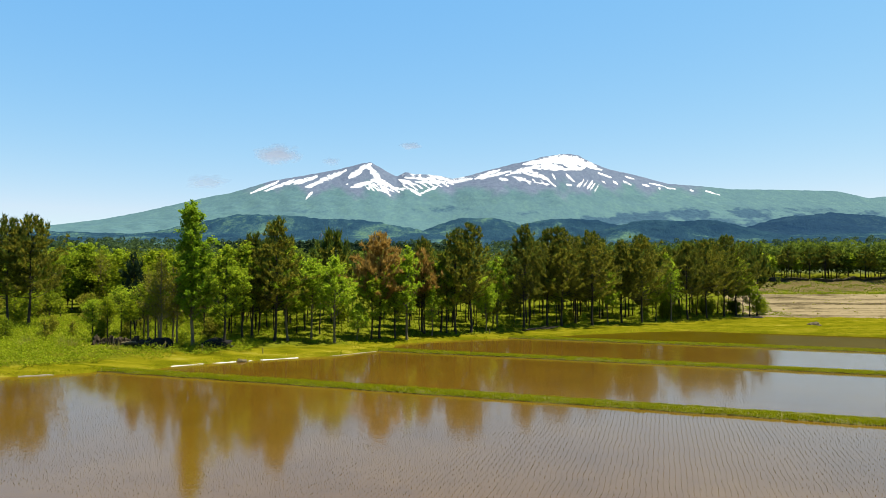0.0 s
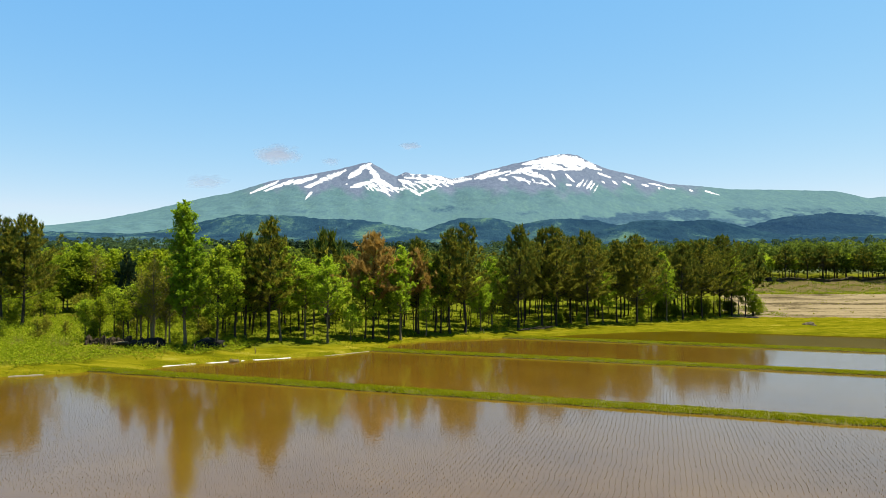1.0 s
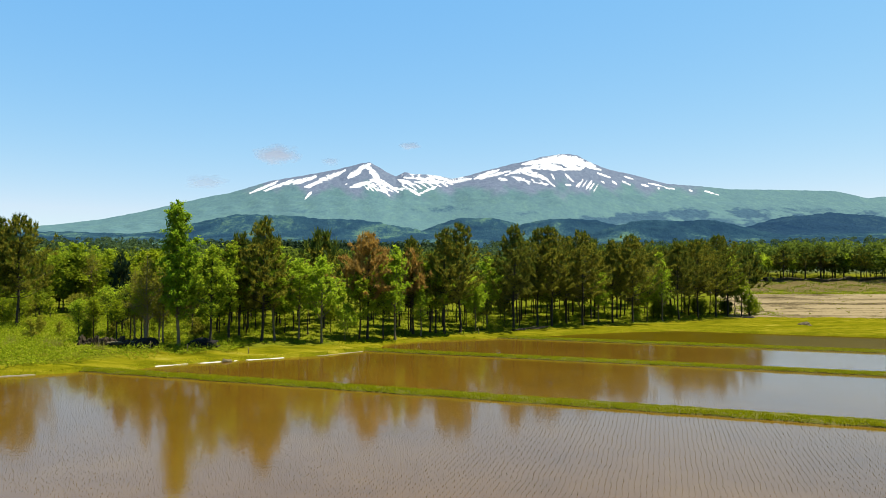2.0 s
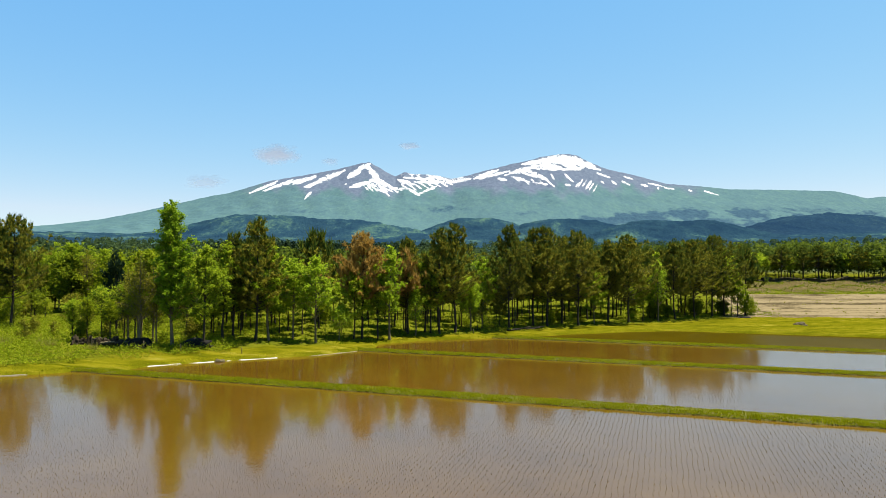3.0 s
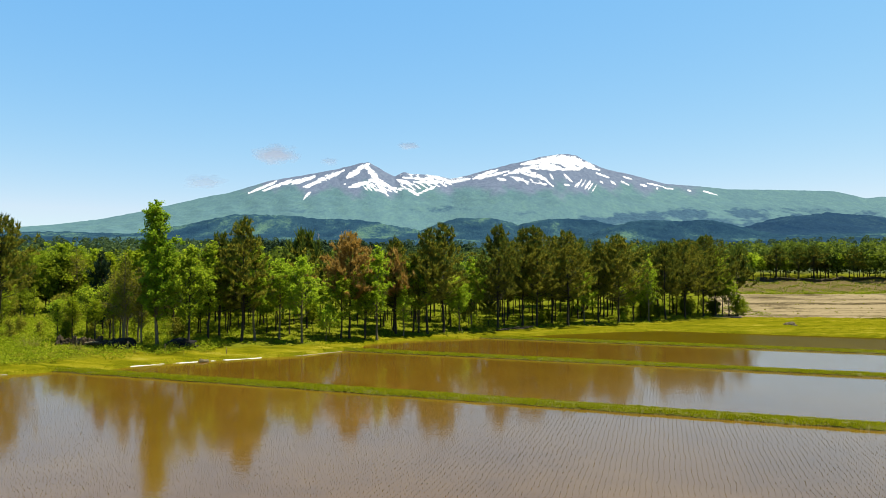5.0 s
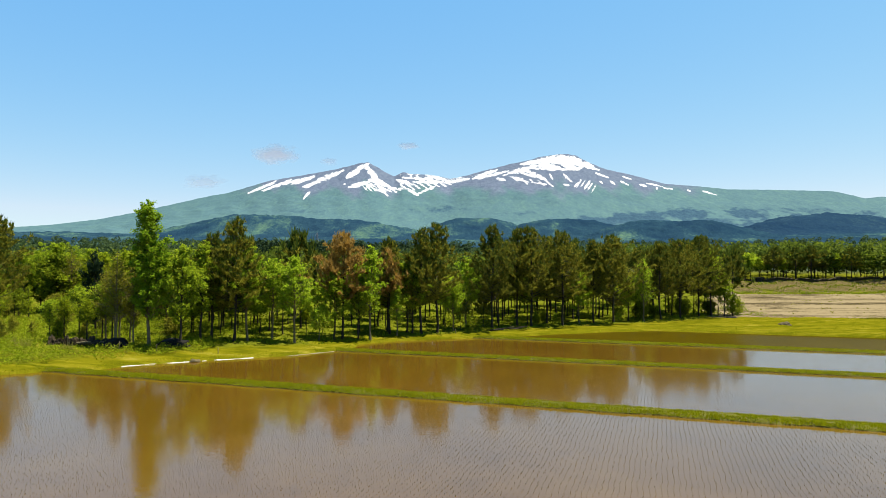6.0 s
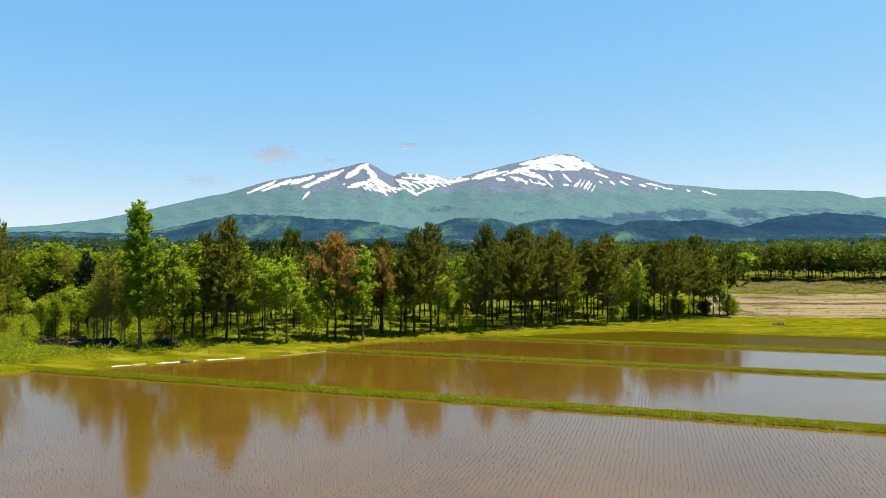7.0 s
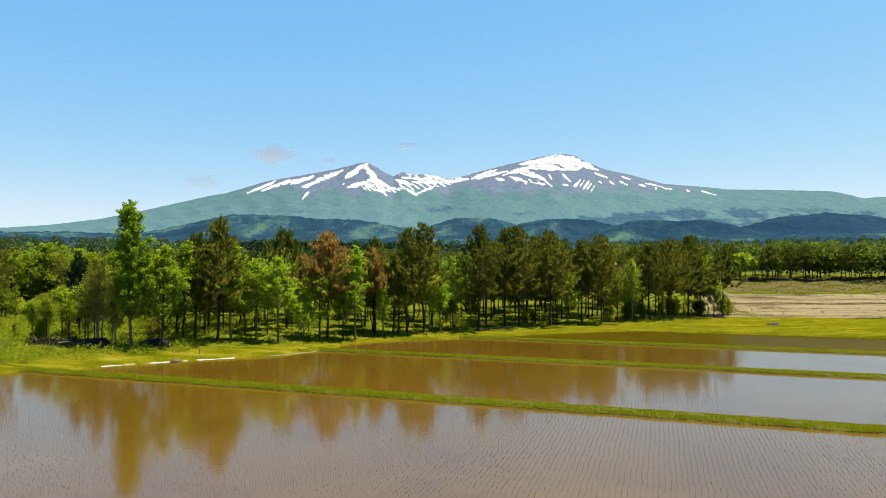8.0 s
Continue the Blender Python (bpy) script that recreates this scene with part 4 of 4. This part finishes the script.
def earth_scarp():
    """A dark earth edge along the top of the embankment, added for the band of tree shade."""
    rng = np.random.default_rng(35)
    x = np.arange(78, 265, 0.6)
    y = 243.6 + 0.9 * waves(x, 0 * x, 14, 51) + 0.35 * waves(x, 0 * x, 3.0, 52)
    z = ground_z(x, y)
    h = np.clip(0.95 + 0.22 * waves(x, 0 * x, 9, 53) + 0.25 * waves(x, 0 * x, 2.2, 54), 0.3, 2.2)
    rows = [(0.0, -0.3 + 0 * h), (-0.10, 0.3 * h), (-0.05, 0.6 * h), (-0.30, 0.92 * h), (-0.15, h), (1.2, h + 0.1), (5.0, -0.3 + 0 * h)]
    V = np.stack([np.stack([x, y + a + 0.12 * rng.normal(size=len(x)) * (0 < k < 5), z + b], -1) for k, (a, b) in enumerate(rows)], 1)
    n, m = len(x), len(rows)
    i, j = np.meshgrid(np.arange(n - 1), np.arange(m - 1), indexing="ij")
    f = np.stack([i * m + j, (i + 1) * m + j, (i + 1) * m + j + 1, i * m + j + 1], -1).reshape(-1, 4)
    tagged(part("earth_scarp", mesh_of("earth_scarp", V.reshape(-1, 3), f), M_SCARP), "dark earth edge added as the tree shade along the embankment's top", "embankment", kind="structure")


M_SCARP = plain_material("shade_dark_earth", (0.0162, 0.01296, 0.00648), (0.04455, 0.03645, 0.0162), 1.5)
earth_scarp()


def shrub(x, y, h, w, seed, leaf, label):
    ob = broadleaf(x, y, h, w, seed, leaf, M_BARK, label, name="shrub", first=0.06, size=0.16, dens=3.0, each=14, rise=0.9, count=16, spread=0.2, apart=0)
    return tagged(ob, category="shrub", group="shrubs under the trees")


def shrubs():
    rng = np.random.default_rng(21)
    for i in range(17):
        x = rng.uniform(-56, -27)
        y = np.interp(x, [-52, -36, -25], [67, 73, 75]) + rng.uniform(-1.0, 9)
        shrub(x, y, rng.uniform(1.0, 2.9), rng.uniform(0.5, 1.0), 600 + i, (M_THICKET, M_OLIVE)[i % 2], "low leafy shrub with yellow-green leaves")
    for i in range(40):
        x = rng.uniform(-74, -33)
        shrub(x, rng.uniform(84, 105), rng.uniform(2.4, 4.8), rng.uniform(1.2, 2.2), 700 + i, (M_THICKET, M_BUSH, M_THICKET, M_OLIVE)[i % 4],
              ("rounded dark leafy shrub in the herb meadow", "rounded leafy shrub in the herb meadow", "rounded dark leafy shrub in the herb meadow", "olive budding shrub in the herb meadow")[i % 4])
    for i in range(16):
        x = rng.uniform(-18, 56)
        y = np.interp(x, [-20, 4, 24, 58], [75, 90, 103, 125]) + rng.uniform(0.5, 16)
        shrub(x, y, rng.uniform(0.8, 2.2), rng.uniform(0.5, 1.0), 640 + i, (M_BUSH, M_GREEN)[i % 2], "small leafy shrub among the trunks")
    for i, (x, y, h, w) in enumerate([(61.0, 126.0, 4.6, 1.7), (62.6, 127.5, 3.6, 1.6), (60.2, 125.0, 3.2, 1.3), (63.6, 129.0, 3.0, 1.4)]):
        shrub(x, y, h, w, 670 + i, M_BUSH, "bushy shrub at the end of the tree belt")
    for i in range(20):
        x = rng.uniform(34, 60)
        shrub(x, 103 + (x - 24) * 0.65 + rng.uniform(2.5, 11), rng.uniform(1.8, 4.4), rng.uniform(0.9, 1.6), 690 + i, M_THICKET, "dense dark shrub in the shade of the pines")


shrubs()


# ---------------- small things by the fields ----------------
def levee_sheet(v0, v1, off, height, label, mat, seed):
    """A wavy edging sheet with thickness along the bank."""
    vs = np.arange(v0, v1, 0.35)
    u = np.interp(vs, BANK_V, BANK_U) - off
    x, y = to_xy(u, vs)
    lvl = water_level(vs)
    w = 0.04 * waves(x, y, 2.5, seed)
    top = lvl + height * (0.75 + 0.3 * waves(x, y, 1.9, seed + 1))
    tx, ty = np.gradient(x), np.gradient(y)
    d = np.stack([ty, -tx]) / np.hypot(tx, ty)
    rows = []
    for a, zz in ((-0.06 + w, lvl - 0.1), (-0.05 + w, top), (0.03 + w, top - 0.02), (0.07 + w, lvl - 0.1)):
        rows.append(np.stack([x - d[0] * a, y - d[1] * a, zz], -1))
    V = np.stack(rows, 1)
    n = len(vs)
    i, j = np.meshgrid(np.arange(n - 1), np.arange(3), indexing="ij")
    f = np.stack([i * 4 + j, (i + 1) * 4 + j, (i + 1) * 4 + j + 1, i * 4 + j + 1], -1).reshape(-1, 4)
    tagged(part("levee_sheet", mesh_of("levee_sheet", V.reshape(-1, 3), f), mat), label, "edging", group="edging along the paddies")


M_SHEET = plain_material("white_plastic", (0.3402, 0.3402, 0.3159), (0.4698, 0.4617, 0.4374), 1.2, 0.5, 0.2)
for k, (v0, v1) in enumerate([(43.2, 50.0), (50.1, 55.3), (55.5, 59.9)]):
    levee_sheet(v0, v1, 0.15, (0.085, 0.075, 0.06)[k], "sagging white plastic levee sheet along the paddy edge", M_SHEET, 81 + 7 * k)
levee_sheet(60.0, 66.0, 0.15, 0.055, "thin pale edging strip along the paddy", M_CONCRETE, 82)
levee_sheet(70.0, 84.0, 1.0, 0.16, "pale concrete lip beside the grassy bank", M_CONCRETE, 83)
levee_sheet(33.0, 37.5, 0.1, 0.10, "weathered edging strip at the muddy bank", M_CONCRETE, 84)
levee_sheet(39.0, 41.6, 0.1, 0.10, "broken pale edging strip at the bank", M_CONCRETE, 85)


def lump(name, x, y, sx, sy, h, seed, mat, label, category, rough=0.25, group=""):
    """A rounded uneven heap or stone."""
    bm = bmesh.new()
    bmesh.ops.create_icosphere(bm, subdivisions=3, radius=1.0)
    off = Vector((seed * 3.7, seed * 1.3, 0))
    for v in bm.verts:
        k = 1 + rough * noise.noise(v.co * 1.6 + off) + 0.4 * rough * noise.noise(v.co * 4.5 + off)
        v.co = Vector((v.co.x * sx * k, v.co.y * sy * k, max(v.co.z, -0.25) * h * k))
    me = bpy.data.meshes.new(name)
    bm.to_mesh(me)
    bm.free()
    ob = part(name, me, mat)
    ob.matrix_basis = pose(x, y, float(ground_z(np.array(x), np.array(y))), 0, 0, 12 if name == "tarpaulin" else seed * 47)
    return tagged(ob, label, category, group)


# low uneven black lumps along the tree belt
lump("tarpaulin", -29.2, 67.6, 1.2, 0.8, 0.95, 1, M_BLACK, "low uneven black mound among the herbs", "tarpaulin", 0.5)
lump("tarpaulin", -24.2, 69.6, 1.9, 0.9, 0.9, 2, M_BLACK, "long uneven black mound before the trees", "tarpaulin", 0.35)
lump("tarpaulin", 58.3, 121.0, 1.3, 0.5, 0.32, 8, M_BLACK, "flat dark plastic sheet at the end of the tree belt", "tarpaulin", 0.35)
M_STRAW = plain_material("old_straw", (0.042, 0.035, 0.016), (0.10, 0.082, 0.042), 9.0)
lump("straw_heap", 61.3, 107.5, 1.0, 0.7, 0.5, 3, M_STRAW, "grey heap of old straw on the meadow", "heap", 0.4)
lump("straw_heap", -20.0, 64.8, 0.6, 0.5, 0.42, 4, M_STRAW, "small heap of cut grass on the bank", "heap", 0.4)


def stones_and_logs():
    rng = np.random.default_rng(31)
    for i in range(11):
        x = -36.5 + i * 0.55 + rng.normal() * 0.2
        lump("stone", x, 68.6 + (x + 36.5) * 0.12 + rng.normal() * 0.35, rng.uniform(0.35, 0.7), rng.uniform(0.3, 0.55), rng.uniform(0.45, 0.95), 10 + i,
             M_STONE, "rough dark stone in a heap among herbs", "stone", 0.5, "stones of the heap")
    for i in range(5):
        x, y = -33.6 + i * 0.5, 68.3 + 0.15 * i
        z = float(ground_z(np.array(x), np.array(y)))
        a = rng.uniform(-0.5, 0.3)
        path = wander((x - 0.9, y - a, z + 0.2 + 0.1 * (i % 2)), (x + 0.9, y + a, z + 0.28 + 0.1 * (i % 2)), 6, 0.02, rng)
        path = np.vstack([path[:1] - [[0.02, 0, 0]], path, path[-1:] + [[0.02, 0, 0]]])
        tagged(part("log", mesh_of("log", *tube(path, [0.01, 0.11, 0.11, 0.12, 0.11, 0.12, 0.11, 0.01], 8), True), M_BARK_PALE),
               "pale weathered log lying on stones", "log", "logs of the heap")
    for i in range(6):
        x, y = 12.6 + i * 0.75, 94.6 + i * 0.55
        z = float(ground_z(np.array(x), np.array(y)))
        path = wander((x - 1.1, y - 0.3, z + 0.10 + 0.12 * (i % 2)), (x + 1.0, y + 0.5 - 0.25 * i, z + 0.14 + 0.2 * (i % 3)), 6, 0.03, rng)
        path = np.vstack([path[:1] - [[0.02, 0, 0]], path, path[-1:] + [[0.02, 0, 0]]])
        tagged(part("log", mesh_of("log", *tube(path, [0.01, 0.09, 0.09, 0.08, 0.08, 0.07, 0.06, 0.01], 8), True), M_BARK),
               "dark fallen branch at the foot of the tree belt", "log", "fallen branches by the trees")
    for i, (x, y, h) in enumerate([(-28.4, 66.6, 0.9), (-24.8, 67.0, 0.8), (-34.2, 67.4, 1.0), (6.5, 90.2, 0.7), (-18.8, 68.0, 0.6)]):
        z = float(ground_z(np.array(x), np.array(y)))
        p = wander((x, y, z - 0.15), (x + rng.normal() * 0.05, y, z + h), 4, 0.01, rng)
        p = np.vstack([p, p[-1:] + [[0, 0, 0.01]]])
        tagged(part("stake", mesh_of("stake", *tube(p, [0.045, 0.045, 0.042, 0.04, 0.004], 8)), M_BARK_PALE), "short weathered wooden stake in the grass", "stake", "stakes on the bank")


stones_and_logs()


def reed_clump(x, y, h, seed):
    rng = np.random.default_rng(seed)
    n = 26
    p = np.stack([x + rng.normal(size=n) * 0.25, y + rng.normal(size=n) * 0.2, np.full(n, float(ground_z(np.array(x), np.array(y))))], -1)
    v, f = tufts(p, np.array([[0, 0, 1.0]]).repeat(n, 0), h, 0.05, rng, 3, 0.5)
    tagged(part("reed_clump", mesh_of("reed_clump", v, f), M_REED), "clump of tall pale reed grass among herbs", "grass", "reed clumps")


for i, (x, y, h) in enumerate([(-38.4, 65.6, 1.5), (-37.6, 66.0, 1.2), (-42.5, 66.5, 1.3), (-33.0, 65.4, 0.9), (63.5, 150.0, 1.3)]):
    reed_clump(x, y, h, 90 + i)


def pylon(x, y, h):
    """A lattice power pylon far off at the foot of the hills."""
    z = float(ground_z(np.array(x), np.array(y)))
    ob = tagged(new("power_pylon"), "distant pale steel lattice power pylon", "pylon")
    ob.matrix_basis = pose(x, y, z - 1)
    metal = plain_material("galvanised_steel", (0.162, 0.162, 0.162), (0.2592, 0.2592, 0.2592), 0.5)
    for sx in (-1, 1):
        for sy in (-1, 1):
            part("leg", mesh_of("leg", *tube([(sx * 3.2, sy * 3.2, 0), (sx * 1.6, sy * 1.6, h * 0.55), (sx * 0.5, sy * 0.5, h)], [0.3, 0.25, 0.2], 4)), metal, ob)
    for k in range(6):
        za, zb = h * k / 7, h * (k + 1) / 7
        wa, wb = 3.2 - 2.7 * k / 7, 3.2 - 2.7 * (k + 1) / 7
        part("brace", mesh_of("brace", *tube([(-wa, -wa, za), (0, -(wa + wb) / 2, (za + zb) / 2), (wb, -wb, zb)], [0.15, 0.15, 0.15], 4)), metal, ob)
        part("brace", mesh_of("brace", *tube([(wa, -wa, za), (0, -(wa + wb) / 2, (za + zb) / 2), (-wb, -wb, zb)], [0.15, 0.15, 0.15], 4)), metal, ob)
    for k, (zz, w) in enumerate([(0.72, 5.0), (0.84, 4.2), (0.95, 3.4)]):
        part("crossarm", mesh_of("crossarm", *tube([(-w, 0, h * zz), (0, 0, h * zz + 0.6), (w, 0, h * zz)], [0.12, 0.35, 0.12], 4)), metal, ob)


pylon(-282.0, 1500.0, 24.0)


def slope_stones():
    rng = np.random.default_rng(33)
    n = 1500
    x, y = rng.uniform(90, 240, n), rng.uniform(214, 250, n)
    keep = waves(x, y, 18, 47) > -0.1
    x, y = x[keep], y[keep]
    z = ground_z(x, y)
    oct_v = np.array([(1, 0, 0), (0, 1, 0), (-1, 0, 0), (0, -1, 0), (0, 0, 1), (0, 0, -1)], float)
    oct_f = np.array([(0, 1, 4), (1, 2, 4), (2, 3, 4), (3, 0, 4), (1, 0, 5), (2, 1, 5), (3, 2, 5), (0, 3, 5)])
    s = rng.uniform(0.08, 0.26, (len(x), 1, 1)) * rng.uniform(0.7, 1.3, (len(x), 6, 1))
    v = np.stack([x, y, z], -1)[:, None] + oct_v[None] * s
    f = oct_f[None] + 6 * np.arange(len(x))[:, None, None]
    tagged(part("slope_stones", mesh_of("slope_stones", v.reshape(-1, 3), f.reshape(-1, 3)), M_SLOPE_STONE), "loose stones strewn over the embankment", "stones", kind="stuff")


slope_stones()


def tool_hut(x, y):
    """A small dark hut at the edge of the embankment's wood."""
    z = float(ground_z(np.array(x), np.array(y)))
    ob = tagged(new("tool_hut"), "small dark weathered hut under the embankment trees", "hut")
    ob.matrix_basis = pose(x, y, z, 0, 0, 8)
    board = plain_material("tarred_board", (0.00972, 0.00891, 0.0081), (0.0243, 0.02187, 0.01782), 2.0)
    tin = plain_material("dull_tin", (0.0243, 0.02592, 0.02754), (0.05265, 0.05346, 0.05346), 1.0, 0.6)
    for name, mat, size, at_z, lean in (("wall", board, (3.2, 2.2, 1.8), 0.75, 0), ("roof", tin, (3.7, 2.8, 0.12), 1.78, -6), ("door", tin, (0.8, 0.06, 1.5), 0.8, 0)):
        bm = bmesh.new()
        bmesh.ops.create_cube(bm, size=1.0)
        bmesh.ops.scale(bm, vec=size, verts=bm.verts)
        bmesh.ops.bevel(bm, geom=bm.edges[:], offset=0.02, segments=1, affect="EDGES")
        me = bpy.data.meshes.new(name)
        bm.to_mesh(me)
        bm.free()
        part(name, me, mat, ob).matrix_basis = pose(0.5 if name == "door" else 0, -1.13 if name == "door" else 0, at_z, lean)


tool_hut(124.3, 244.6)


# ---------------- clouds ----------------
def cloud(px, pz, sx, sz, seed, dens):
    """A thin wisp of cloud far behind the mountain, a softly torn veil."""
    n = Nodes("cloud_veil")
    c = n.t.nodes.new("ShaderNodeTexCoord").outputs["Object"]
    r = n.node("ShaderNodeVectorMath", Vector=c)
    r.operation = "LENGTH"
    nz = n.noise(1.6, 6, 0.6, n.node("ShaderNodeMapping", Vector=c, Location=(seed, seed, 0)).outputs[0])
    k = n.calc("SUBTRACT", n.calc("ADD", n.calc("SUBTRACT", 1.0, r.outputs["Value"]), n.calc("MULTIPLY", nz, 1.3)), 0.75)
    a = n.ramp(k, [(0.0, 0.0), (0.55, dens)])
    white = n.node("ShaderNodeBsdfTranslucent", Color=(0.70, 0.68, 0.70))
    clear = n.t.nodes.new("ShaderNodeBsdfTransparent")
    m = n.t.nodes.new("ShaderNodeMixShader")
    n.put(m.inputs[0], a), n.put(m.inputs[1], clear.outputs[0]), n.put(m.inputs[2], white.outputs[0])
    n.put(n.out.inputs[0], m.outputs[0])
    g = np.linspace(-1, 1, 13)
    X, Z = np.meshgrid(g, g)
    f = np.array([(i * 13 + j, i * 13 + j + 1, (i + 1) * 13 + j + 1, (i + 1) * 13 + j) for i in range(12) for j in range(12)])
    me = mesh_of("cloud", np.stack([X, 0.02 * (X ** 2 + Z ** 2), Z], -1).reshape(-1, 3), f, True)
    ob = part("cloud", me, n.mat)
    ob.matrix_basis = pose(px, 4750, pz) @ Matrix.Diagonal((sx, 60, sz, 1))
    ob.visible_shadow = False
    return tagged(ob, "small pale wisp of cloud above the mountain", "cloud", group="small clouds", kind="structure")


cloud(-1215, 800, 200, 85, 1.3, 0.85)
cloud(-235, 860, 95, 35, 4.1, 0.55)
cloud(-1740, 600, 190, 60, 7.7, 0.4)
cloud(-820, 745, 80, 35, 9.2, 0.4)
